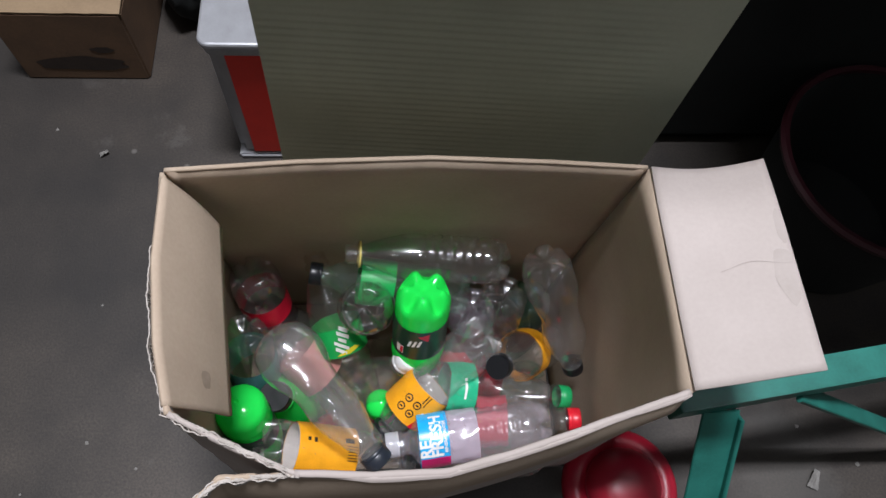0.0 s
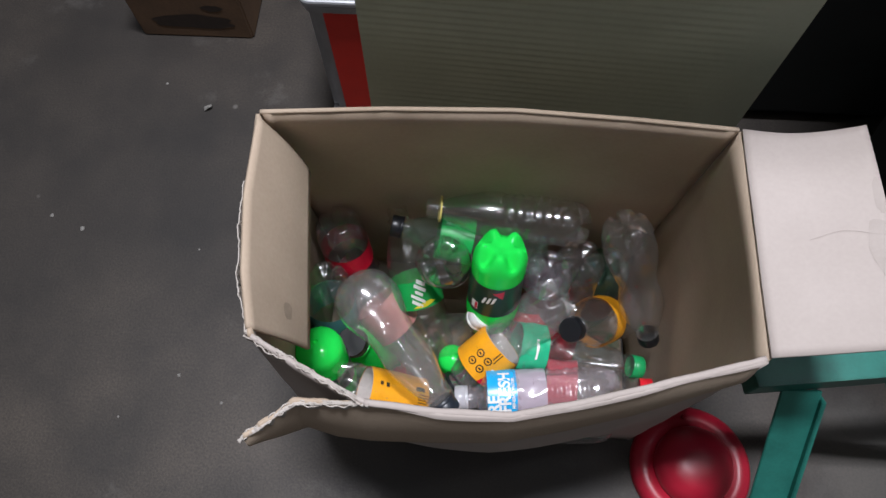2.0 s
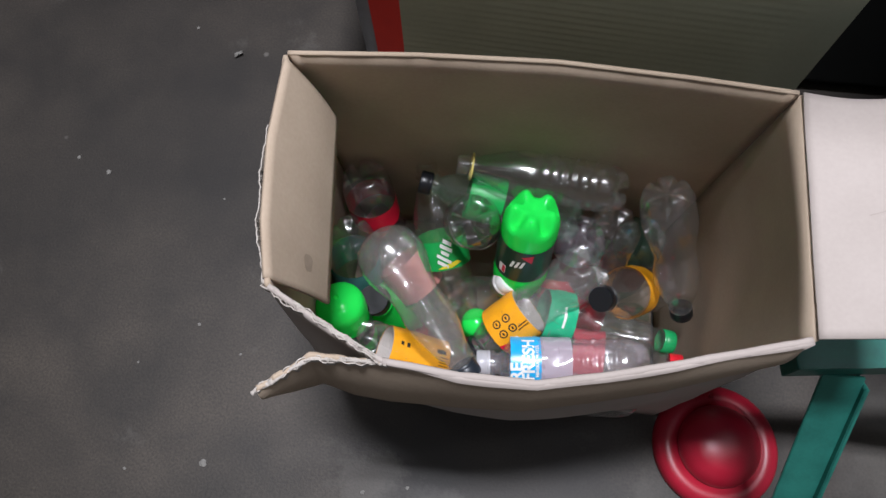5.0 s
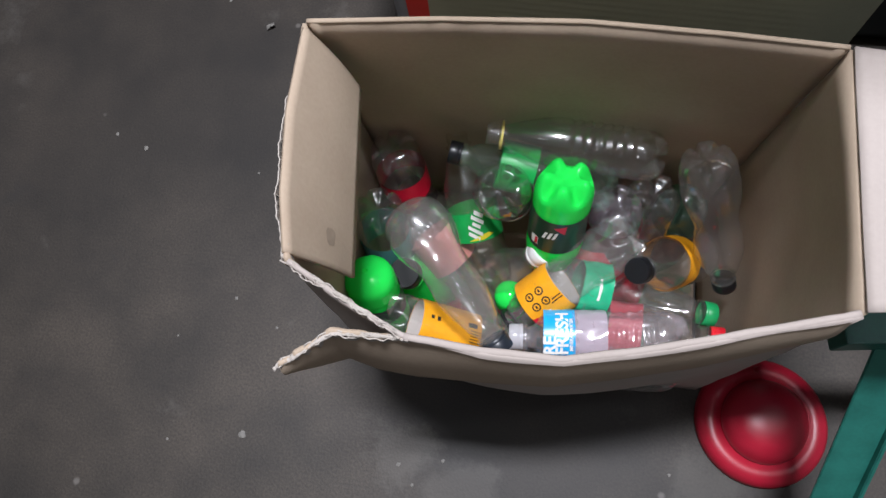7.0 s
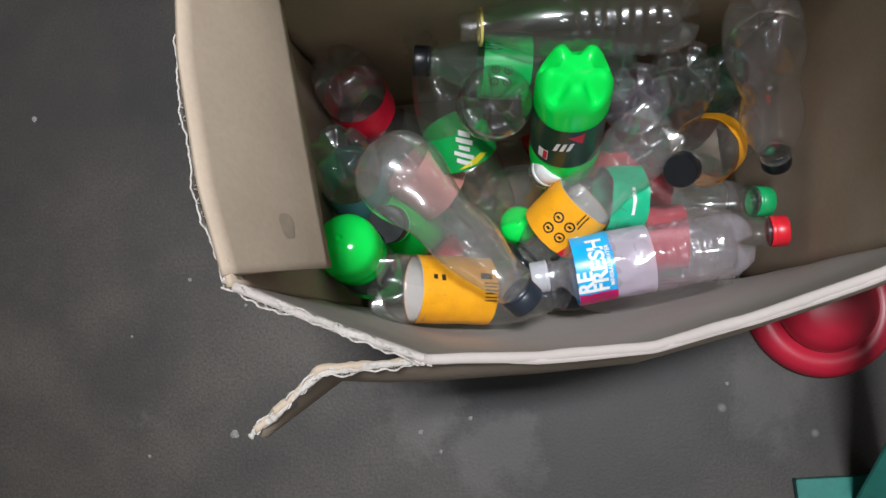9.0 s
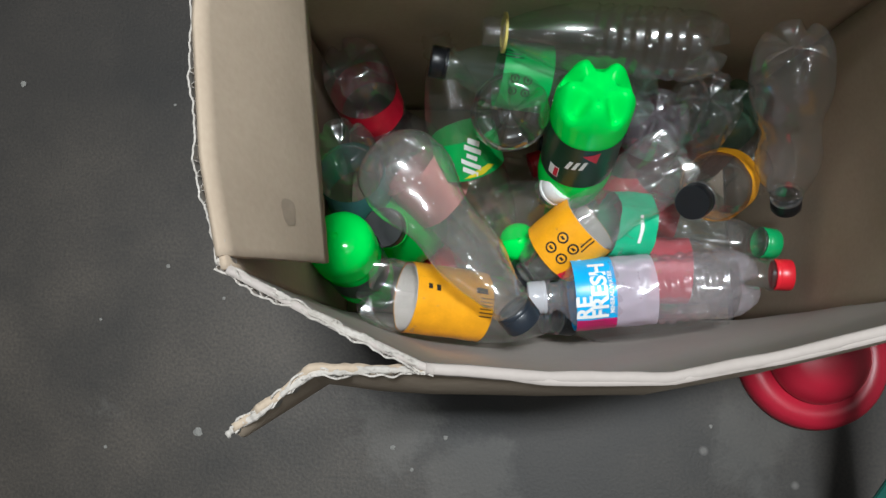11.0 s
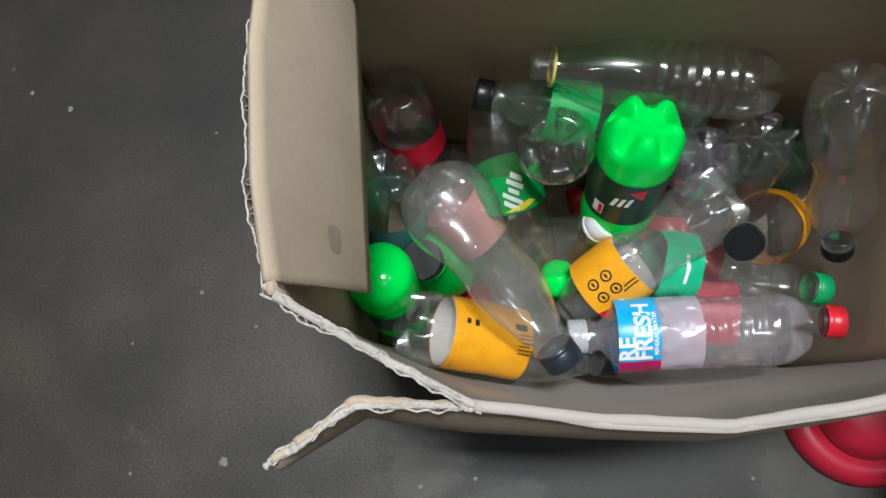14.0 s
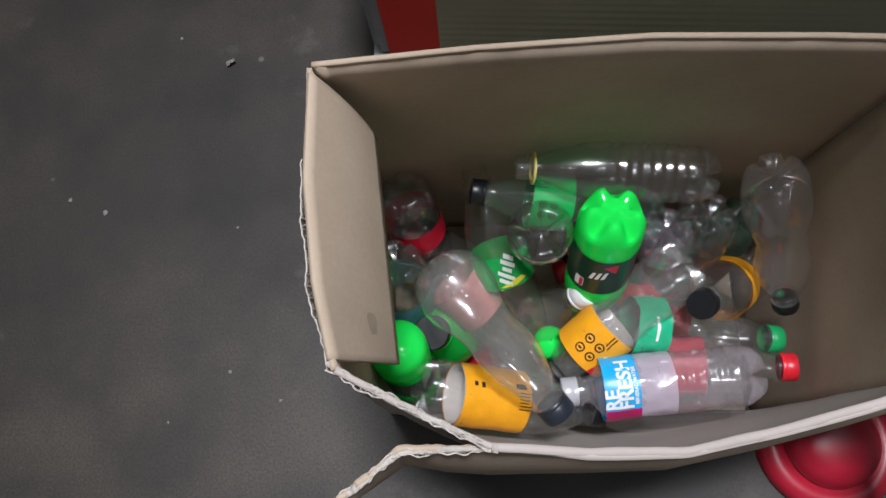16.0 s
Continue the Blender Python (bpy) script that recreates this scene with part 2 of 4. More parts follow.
C_BLACK = ink("black cap", (0.008, 0.009, 0.011))
C_NAVY = ink("blue black cap", (0.018, 0.024, 0.034))
C_WHITE = ink("white cap", (0.72, 0.72, 0.72))
C_MILK = plastic_film("frosted cap", (0.9, 0.9, 0.92), 0.75, (0.80, 0.80, 0.84), 0.1, 1.2, 0.4)
C_GREEN = ink("green cap", (0.01, 0.30, 0.09))
C_RED = ink("red cap", (0.70, 0.015, 0.03))
C_YELLOW = ink("yellow ring", (0.68, 0.56, 0.16))
L_GREEN = ink("green label", (0.01, 0.33, 0.07), 0.3)
L_GREEN2 = ink("sea green label", (0.02, 0.42, 0.21), 0.3)
L_DARK = ink("dark green label", (0.006, 0.035, 0.02), 0.3)
L_ORANGE = ink("orange label", (0.84, 0.36, 0.012), 0.35)
L_RED = ink("red label", (0.56, 0.006, 0.030), 0.35)
L_WINE = ink("dark red label", (0.13, 0.01, 0.018), 0.4)
L_WASHED = ink("washed red label", (0.48, 0.07, 0.09), 0.5)
L_PINK = ink("faded pink label", (0.58, 0.24, 0.22), 0.5)
L_BLUE = ink("light blue label", (0.015, 0.40, 0.78), 0.3)
L_MAGENTA = ink("magenta print", (0.50, 0.005, 0.11), 0.3)
L_TEAL = ink("teal label", (0.10, 0.30, 0.30), 0.5)
L_WHITE = ink("white print", (0.78, 0.78, 0.76), 0.4)
L_YELLOW = ink("yellow print", (0.75, 0.66, 0.03), 0.4)
L_BLACK = ink("black print", (0.02, 0.015, 0.01), 0.5)
L_LINER = ink("pale label back", (0.62, 0.56, 0.52), 0.6)
L_LILAC = plastic_film("lilac label back", (0.9, 0.86, 0.92), 0.62, (0.80, 0.70, 0.80), 0.08, 1.4, 0.4)
L_BROWN = ink("brown red label", (0.17, 0.05, 0.02), 0.4)


# ---- building helpers ----
def part(name, bm, material, parent=None, label="", smooth=True):
    smooth = smooth and len(bm.verts) > 130
    me = bpy.data.meshes.new(name)
    bm.normal_update()
    for e in bm.edges:
        if len(e.link_faces) == 2 and e.calc_face_angle(0.0) > 0.65 and not (parent and parent.name == "cardboard_carton"):
            e.smooth = False
    bm.to_mesh(me)
    bm.free()
    me.materials.append(material)
    if smooth:
        me.polygons.foreach_set("use_smooth", [True] * len(me.polygons))
    ob = new(name, me)
    if parent:
        ob.parent = parent
    if label:
        tagged(ob, label)
    return ob


def box_mesh(lo, hi, bevel=0.0):
    bm = bmesh.new()
    bmesh.ops.create_cube(bm, size=1)
    for v in bm.verts:
        v.co = Vector([(a + b) / 2 + c * (b - a) for a, b, c in zip(lo, hi, v.co)])
    if bevel:
        bmesh.ops.bevel(bm, geom=list(bm.edges), offset=bevel, segments=2, affect="EDGES")
    return bm


def bar_mesh(a, b, width, height, side=(0, 1, 0), bevel=0.001):
    """A straight bar from a to b."""
    a, b = Vector(a), Vector(b)
    ax = (b - a).normalized()
    s = (Vector(side) - ax * ax.dot(Vector(side))).normalized()
    u = ax.cross(s)
    bm = box_mesh((0, -width / 2, -height / 2), ((b - a).length, width / 2, height / 2), bevel)
    m = Matrix((ax, s, u)).transposed().to_4x4()
    m.translation = a
    bm.transform(m)
    return bm


def sheet(surface_at, nu, nv, thick):
    """A bent sheet: surface_at(u, v) gives the place for u, v in 0..1; thick is laid on to the side of u x v."""
    grid = [[Vector(surface_at(i / nu, j / nv)) for j in range(nv + 1)] for i in range(nu + 1)]
    bm = bmesh.new()
    front = [[bm.verts.new(p) for p in col] for col in grid]
    back = []
    for i in range(nu + 1):
        col = []
        for j in range(nv + 1):
            du = grid[min(i + 1, nu)][j] - grid[max(i - 1, 0)][j]
            dv = grid[i][min(j + 1, nv)] - grid[i][max(j - 1, 0)]
            n = du.cross(dv)
            n = n.normalized() if n.length > 1e-12 else Vector((0, 0, 1))
            col.append(bm.verts.new(grid[i][j] - n * thick))
        back.append(col)
    for i in range(nu):
        for j in range(nv):
            bm.faces.new((front[i][j], front[i + 1][j], front[i + 1][j + 1], front[i][j + 1]))
            bm.faces.new((back[i][j], back[i][j + 1], back[i + 1][j + 1], back[i + 1][j]))
    for i in range(nu):
        bm.faces.new((front[i][0], back[i][0], back[i + 1][0], front[i + 1][0]))
        bm.faces.new((front[i][nv], front[i + 1][nv], back[i + 1][nv], back[i][nv]))
    for j in range(nv):
        bm.faces.new((front[0][j], front[0][j + 1], back[0][j + 1], back[0][j]))
        bm.faces.new((front[nu][j], back[nu][j], back[nu][j + 1], front[nu][j + 1]))
    return bm


def along(points, u):
    """A place on a polyline, u from 0 to 1 by the points' share of its length."""
    pts = [Vector(p) for p in points]
    lens = [(b - a).length for a, b in zip(pts, pts[1:])]
    want = u * sum(lens)
    for a, b, l in zip(pts, pts[1:], lens):
        if want <= l + 1e-9:
            return a.lerp(b, want / l if l else 0)
        want -= l
    return pts[-1]


def lathe(profile, seg=32, close=True, shape=None):
    """Turn (radius, height) pairs round z."""
    bm = bmesh.new()
    rings = []
    for k, (r, z) in enumerate(profile):
        if r < 1e-6:
            rings.append([bm.verts.new((0, 0, z))])
            continue
        ring = []
        for i in range(seg):
            a = 2 * math.pi * i / seg
            p = Vector((r * math.cos(a), r * math.sin(a), z))
            ring.append(bm.verts.new(shape(p, a, k) if shape else p))
        rings.append(ring)
    for a, b in zip(rings, rings[1:]):
        for i in range(seg):
            j = (i + 1) % seg
            if len(a) == 1 and len(b) == 1:
                continue
            if len(a) == 1:
                bm.faces.new((a[0], b[j], b[i]))
            elif len(b) == 1:
                bm.faces.new((a[i], a[j], b[0]))
            else:
                bm.faces.new((a[i], a[j], b[j], b[i]))
    return bm


# ---- the floor and the room ----
bm = bmesh.new()
bmesh.ops.create_grid(bm, x_segments=8, y_segments=8, size=4.0)
tagged(part("floor", bm, M_FLOOR, smooth=False), "worn dark grey concrete floor with stains and painted-in shade", "floor", kind="structure")
for nm, lo, hi in (("wall_north", (-4, 4.0, 0), (4, 4.15, 4.4)), ("wall_south", (-4, -4.15, 0), (4, -4, 4.4)),
                   ("wall_west", (-4.15, -4, 0), (-4, 4, 4.4)), ("wall_east", (4, -4, 0), (4.15, 4, 4.4))):
    tagged(part(nm, box_mesh(lo, hi), M_WALL, smooth=False), "plain dull painted wall", "wall", kind="structure")
tagged(part("ceiling", box_mesh((-4.15, -4.15, 4.4), (4.15, 4.15, 4.5)), M_CEILING, smooth=False), "plain dull ceiling", "ceiling", kind="structure")


# ---- the open carton ----
RIM_BACK = [(-0.225, 0.503, 0.545), (-0.10, 0.508, 0.552), (0.03, 0.510, 0.556), (0.15, 0.506, 0.554), (0.246, 0.502, 0.550)]
RIM_FRONT = [(-0.190, 0.272, 0.562), (-0.14, 0.247, 0.552), (-0.092, 0.226, 0.540), (-0.03, 0.2215, 0.532), (0.035, 0.2225, 0.528),
             (0.09, 0.235, 0.532), (0.145, 0.250, 0.535), (0.252, 0.281, 0.540)]
FOOT = {"bl": (-0.235, 0.560, 0.004), "br": (0.248, 0.560, 0.004), "fl": (-0.235, 0.285, 0.004), "fr": (0.255, 0.285, 0.004)}
carton = tagged(new("cardboard_carton"), "open brown cardboard carton with torn rim, full of empty bottles", "carton")


def ragged(p, amount, scale=90):
    return noise.noise(p * scale) * amount + noise.noise(p * scale * 3.1) * amount * 0.5


def wall_between(foot_a, foot_b, rim, rag=lambda u: 0.0, belly=0.0, out=Vector((0, 0, 0))):
    foot_a, foot_b = Vector(foot_a), Vector(foot_b)

    def at(u, v):
        top = along(rim, u)
        p = foot_a.lerp(foot_b, u).lerp(top, v)
        p += out * belly * math.sin(math.pi * u) * math.sin(math.pi * v)
        p += out * 0.0015 * noise.noise(p * 14)
        if v > 0.985:
            p.z += ragged(p, rag(u))
        return p
    return at


part("back_wall", sheet(wall_between(FOOT["bl"], FOOT["br"], RIM_BACK, lambda u: 0.0006), 40, 16, 0.004), M_CARD, carton)
part("right_wall", sheet(wall_between(FOOT["br"], FOOT["fr"], [RIM_BACK[-1], RIM_FRONT[-1]], lambda u: 0.0006, 0.022, Vector((1, 0, 0))), 20, 16, 0.004), M_CARD, carton)
part("left_wall", sheet(wall_between(FOOT["fl"], FOOT["bl"], [RIM_FRONT[0], (-0.207, 0.33, 0.556), (-0.220, 0.41, 0.550), RIM_BACK[0]], lambda u: 0.004 if u < 0.75 else 0.001), 70, 16, 0.004), M_CARD, carton)
part("front_wall", sheet(wall_between(FOOT["fr"], FOOT["fl"], RIM_FRONT[::-1], lambda u: 0.004 if u > 0.76 else 0.0008, 0.030, Vector((0, -1, 0))), 120, 16, 0.004), M_CARD_PALE, carton)
part("bottom", box_mesh((-0.234, 0.287, 0.003), (0.247, 0.558, 0.008)), M_CARD, carton)


def right_flap(u, v):
    hinge = Vector(RIM_BACK[-1]).lerp(Vector(RIM_FRONT[-1]), u) + Vector((0.002, 0, 0.002))
    tip = Vector((0.353, 0.498, 0.575)).lerp(Vector((0.368, 0.2915, 0.562)), u)
    p = hinge.lerp(tip, v)
    p.z += -0.005 * math.sin(math.pi * v) * (1 - 0.7 * u) + 0.0015 * noise.noise(p * 18)
    p.y -= 0.004 * math.sin(math.pi * v) * (1 - u)
    return p


part("right_flap", sheet(lambda u, v: right_flap(1 - u, v), 24, 14, 0.004), M_CARD_PALE, carton, "pale card flap folded outwards")


def left_flap(u, v):
    hinge = along([(-0.224, 0.497, 0.549), (-0.221, 0.41, 0.554), (-0.208, 0.33, 0.560), (-0.193, 0.278, 0.565)], u)
    tip = Vector((-0.190, 0.490, 0.452)).lerp(Vector((-0.166, 0.291, 0.442)), u)
    p = hinge.lerp(tip, v)
    if v > 0.97:
        p.z += ragged(p, 0.004, 60)
    p.x += 0.004 * math.sin(math.pi * v)
    return p


part("left_flap", sheet(left_flap, 40, 12, 0.004), M_CARD, carton, "card flap folded inwards")

FLAP_TOP = [(-0.192, 0.190, 0.532), (-0.172, 0.204, 0.538), (-0.152, 0.221, 0.538), (-0.12, 0.222, 0.537), (-0.092, 0.2235, 0.538), (-0.03, 0.219, 0.531), (0.035, 0.220, 0.527),
            (0.09, 0.2325, 0.531), (0.145, 0.2475, 0.534), (0.249, 0.278, 0.538)]
FLAP_LOW = [(-0.190, 0.188, 0.505), (-0.176, 0.200, 0.470), (-0.158, 0.214, 0.440), (-0.13, 0.208, 0.430), (-0.095, 0.206, 0.428), (-0.03, 0.208, 0.424), (0.03, 0.211, 0.428),
            (0.09, 0.224, 0.440), (0.155, 0.241, 0.450), (0.245, 0.270, 0.480)]


def front_flap(u, v):
    k = u * (len(FLAP_TOP) - 1)
    i = min(int(k), len(FLAP_TOP) - 2)
    a = Vector(FLAP_TOP[i]).lerp(Vector(FLAP_TOP[i + 1]), k - i)
    b = Vector(FLAP_LOW[i]).lerp(Vector(FLAP_LOW[i + 1]), k - i)
    p = b.lerp(a, v)
    p.y -= 0.004 * math.sin(math.pi * v)
    if v > 0.97 and u < 0.45:
        p.z += ragged(p, 0.004)
        p.y += ragged(p + Vector((3, 0, 0)), 0.002)
    return p


part("front_flap", sheet(front_flap, 120, 14, 0.004), M_CARD, carton, "torn card flap hanging down outside")


# ---- things round the carton ----
def leaning_board():
    board = tagged(new("corrugated_board"), "tall olive grey corrugated board standing behind the carton", "board")
    a, b = Vector((-0.147, 0.605, 0.002)), Vector((0.279, 0.577, 0.002))
    top = 1.9

    def at(u, v):
        p = a.lerp(b, u)
        p.z = v * top
        p.x += 0.022 * p.z
        if 0.02 < u < 0.90:
            p.y += 0.0007 * math.sin(p.z * 2 * math.pi / 0.0095) * (0.15 + max(0, noise.noise(Vector((u * 2, p.z * 9, 0))) + 0.2))
        return p
    part("panel", sheet(at, 20, 1000, 0.010), M_BOARD, board)
    return board


leaning_board()


def rounded_slab(x0, y0, x1, y1, z0, z1, r, edge):
    """A flat plate with round corners and a rolled rim."""
    bm = bmesh.new()
    rings = []
    for inset, z in ((edge, z0), (0.0, z0 + edge), (0.0, z1 - edge), (edge * .35, z1 - edge * .3), (edge, z1)):
        ring = []
        for cx, cy, a0 in ((x1 - r, y1 - r, 0), (x0 + r, y1 - r, 90), (x0 + r, y0 + r, 180), (x1 - r, y0 + r, 270)):
            for k in range(9):
                a = radians(a0 + k * 11.25)
                ring.append(bm.verts.new((cx + (r - inset) * math.cos(a), cy + (r - inset) * math.sin(a), z)))
        rings.append(ring)
    for lo, hi in zip(rings, rings[1:]):
        n = len(lo)
        for k in range(n):
            bm.faces.new((lo[k], lo[(k + 1) % n], hi[(k + 1) % n], hi[k]))
    bm.faces.new(rings[0][::-1])
    bm.faces.new(rings[-1])
    return bm


def metal_bin():
    thing = tagged(new("metal_bin"), "silver box with a red front panel and rounded lid", "bin")
    x0, x1, y0, y1, h = -0.278, -0.03, 0.856, 1.04, 0.303
    part("body", box_mesh((x0, y0, 0.012), (x1, y1, h), 0.012), M_SILVER, thing)
    part("front_panel", box_mesh((x0 + 0.026, y0 - 0.004, 0.022), (x1 - 0.02, y0 + 0.006, h - 0.012), 0.001), M_REDPANEL, thing, "red front panel", False)
    part("lid", rounded_slab(x0 - 0.008, y0 - 0.010, x1 + 0.008, y1 + 0.008, h + 0.002, h + 0.016, 0.018, 0.004), M_SILVER, thing, "silver lid with rounded corners", False)
    part("lid_rim", rounded_slab(x0 - 0.004, y0 - 0.007, x1 + 0.004, y1 + 0.004, h - 0.014, h + 0.001, 0.018, 0.003), M_SILVER, thing, "rolled silver rim", False)
    part("base_rim", box_mesh((x0 - 0.003, y0 - 0.006, 0.0), (x1 + 0.003, y1 + 0.003, 0.014), 0.004), M_SILVER, thing)
    return thing


metal_bin()


def old_carton():
    thing = tagged(new("old_carton"), "worn brown cardboard carton closed with tape on the floor", "carton")
    x0, x1, y0, y1, h = -0.69, -0.464, 1.028, 1.36, 0.175
    part("body", box_mesh((x0, y0, 0.0), (x1, y1, h), 0.004), M_CARD_OLD_SHADED, thing)
    def lid(y_a, y_b, lift):
        return sheet(lambda u, v: (x0 + (x1 - x0) * u, y_a + (y_b - y_a) * v, h + 0.003 + lift * v + 0.003 * noise.noise(Vector((u * 5, v * 3, y_a)))), 16, 8, 0.003)
    part("flap", lid(y0, (y0 + y1) / 2 - 0.004, 0.016), M_CARD_OLD_LIT, thing)
    part("flap", lid((y0 + y1) / 2 + 0.004, y1, 0.004), M_CARD_OLD_LIT, thing)
    part("tape", sheet(lambda u, v: (x0 + 0.02 + 0.12 * u, y0 + 0.05 + 0.04 * v, h + 0.014 + 0.006 * v), 4, 3, 0.001), M_TAPE, thing, "shiny packing tape")
    for cx, cz, w, t in ((x0 + 0.115, 0.045, 0.085, 0.020), (x1 - 0.060, 0.085, 0.020, 0.008)):
        bm = bmesh.new()
        ring = []
        for k in range(28):
            a = 2 * math.pi * k / 28
            f = 1 + 0.28 * noise.noise(Vector((math.cos(a) * 2, math.sin(a) * 2, cx * 20)))
            ring.append(bm.verts.new((cx + w * f * math.cos(a), y0 - 0.0006, cz + t * f * math.sin(a))))
        bm.faces.new(ring)
        part("stain", bm, M_WET, thing, "dark damp stain")
    return thing


old_carton()


# a near black lumpy shape between the old carton and the crate
def dark_lump():
    bm = bmesh.new()
    bmesh.ops.create_icosphere(bm, subdivisions=4, radius=1.0)
    for v in bm.verts:
        d = 1 + 0.16 * noise.noise(v.co * 2.1) + 0.07 * abs(noise.noise(v.co * 6.3))
        v.co = Vector((v.co.x * 0.062 * d, v.co.y * 0.11 * d, max(0.0, 0.10 + v.co.z * 0.115 * d)))
    ob = tagged(part("dark_lump", bm, M_DARK), "lumpy black shape on the floor beside the carton", "bag")
    ob.location = (-0.392, 1.245, 0)


dark_lump()
crate = tagged(new("maroon_crate"), "dark maroon plastic crate standing in shade", "crate")
part("body", box_mesh((-0.31, 1.12, 0.0), (-0.05, 1.40, 0.30), 0.012), M_MAROON, crate)
part("rim", box_mesh((-0.325, 1.105, 0.301), (-0.035, 1.415, 0.335), 0.010), M_MAROON, crate)


def red_lid():
    thing = tagged(new("red_pot_lid"), "glossy red plastic dome lid with wide rim on the floor", "lid")
    part("dome", lathe([(0.0, 0.064), (0.018, 0.0635), (0.036, 0.060), (0.050, 0.053), (0.0585, 0.042), (0.0615, 0.034), (0.063, 0.026), (0.062, 0.022)], 56), M_RED, thing)
    part("brim", lathe([(0.061, 0.022), (0.065, 0.0225), (0.069, 0.0255), (0.078, 0.0265), (0.088, 0.0235), (0.094, 0.017), (0.097, 0.006), (0.0965, 0.0), (0.094, 0.0), (0.092, 0.010), (0.07, 0.017)], 56), M_RED, thing)
    part("knob", lathe([(0.0, 0.010), (0.003, 0.0095), (0.0042, 0.004), (0.004, 0.0)], 14), M_RED, thing).location = (-0.012, 0.077, 0.026)
    thing.matrix_world = pose(0.346, 0.245, 0) @ Matrix.Scale(0.94, 4)
    return thing


red_lid()


def green_stand():
    thing = tagged(new("metal_stand"), "low green painted steel stand with splayed angle legs", "stand")
    part("top_rail", bar_mesh((0.30, 0.306, 0.375), (1.25, 0.436, 0.375), 0.036, 0.042), M_TEAL, thing)
    part("leg", bar_mesh((0.364, 0.296, 0.360), (0.370, -0.005, 0.004), 0.044, 0.004, (1, 0, 0)), M_TEAL, thing)
    part("leg_lip", bar_mesh((0.388, 0.293, 0.350), (0.394, -0.005, 0.004), 0.005, 0.026, (1, 0, 0)), M_TEAL, thing)
    part("foot_plate", bar_mesh((0.287, 0.018, 0.007), (0.430, 0.018, 0.007), 0.036, 0.012), M_TEAL, thing)
    part("brace", bar_mesh((0.46, 0.314, 0.36), (0.90, 0.280, 0.02), 0.022, 0.008, (0, 1, 0)), M_TEAL, thing)
    part("leg", bar_mesh((1.17, 0.425, 0.352), (1.18, 0.125, 0.004), 0.046, 0.004, (1, 0, 0)), M_TEAL, thing)
    return thing


green_stand()


def dark_bucket():
    thing = tagged(new("dark_bucket"), "dark plastic bucket with a maroon rim in shade", "bucket")
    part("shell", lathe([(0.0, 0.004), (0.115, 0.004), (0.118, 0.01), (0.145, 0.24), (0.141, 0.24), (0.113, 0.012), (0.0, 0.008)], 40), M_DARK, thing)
    part("rim", lathe([(0.141, 0.236), (0.150, 0.236), (0.152, 0.245), (0.148, 0.250), (0.141, 0.248), (0.141, 0.236)], 40), M_MAROON, thing, "maroon rim")
    thing.matrix_world = pose(0.785, 0.70, 0) @ Matrix.Diagonal((1.2, 1.2, 1.0, 1))
    return thing


dark_bucket()
# made-up block: its black colour stands in for the unlit area behind the stand
block = tagged(new("shade_block"), "made-up black block standing in for the deep shade at the right", "cabinet")
part("body", box_mesh((0.40, 0.90, 0.0), (1.9, 1.5, 1.25), 0.006), M_DARK, block, smooth=False)
# overhang added to shade the floor behind the rail
part("top", box_mesh((0.40, 0.48, 1.255), (1.9, 1.5, 1.29), 0.006), M_DARK, block, smooth=False)
part("block_front", box_mesh((0.41, 0.885, 0.03), (1.08, 0.8985, 1.27), 0.004), M_DARK, block, smooth=False)
part("block_front", box_mesh((1.09, 0.885, 0.03), (1.88, 0.8985, 1.27), 0.004), M_DARK, block, smooth=False)


# ---- bottles ----
def axis_pose(base, neck, face=EYE_MID, spin=0.0):
    base, neck = Vector(base), Vector(neck)
    z = (neck - base).normalized()
    x = Vector(face) - base
    x = (x - z * x.dot(z)).normalized()
    m = Matrix((x, z.cross(x), z)).transposed().to_4x4()
    m.translation = base
    return m @ Matrix.Rotation(radians(spin), 4, "Z")


R0 = 0.034
CRUSH = {}


def dense(points, step=0.004):
    """The same outline as a smooth curve with close rings."""
    out = []
    n = len(points)
    for i in range(n - 1):
        p0, p1, p2, p3 = (points[max(i - 1, 0)], points[i], points[i + 1], points[min(i + 2, n - 1)])
        cuts = max(1, int(math.hypot(p2[0] - p1[0], p2[1] - p1[1]) / step))
        for k in range(cuts):
            t = k / cuts
            out.append(tuple(0.5 * (2 * b + (c - a) * t + (2 * a - 5 * b + 4 * c - d) * t * t + (3 * b - a - 3 * c + d) * t ** 3)
                             for a, b, c, d in zip(p0, p1, p2, p3)))
    return out + [points[-1]]


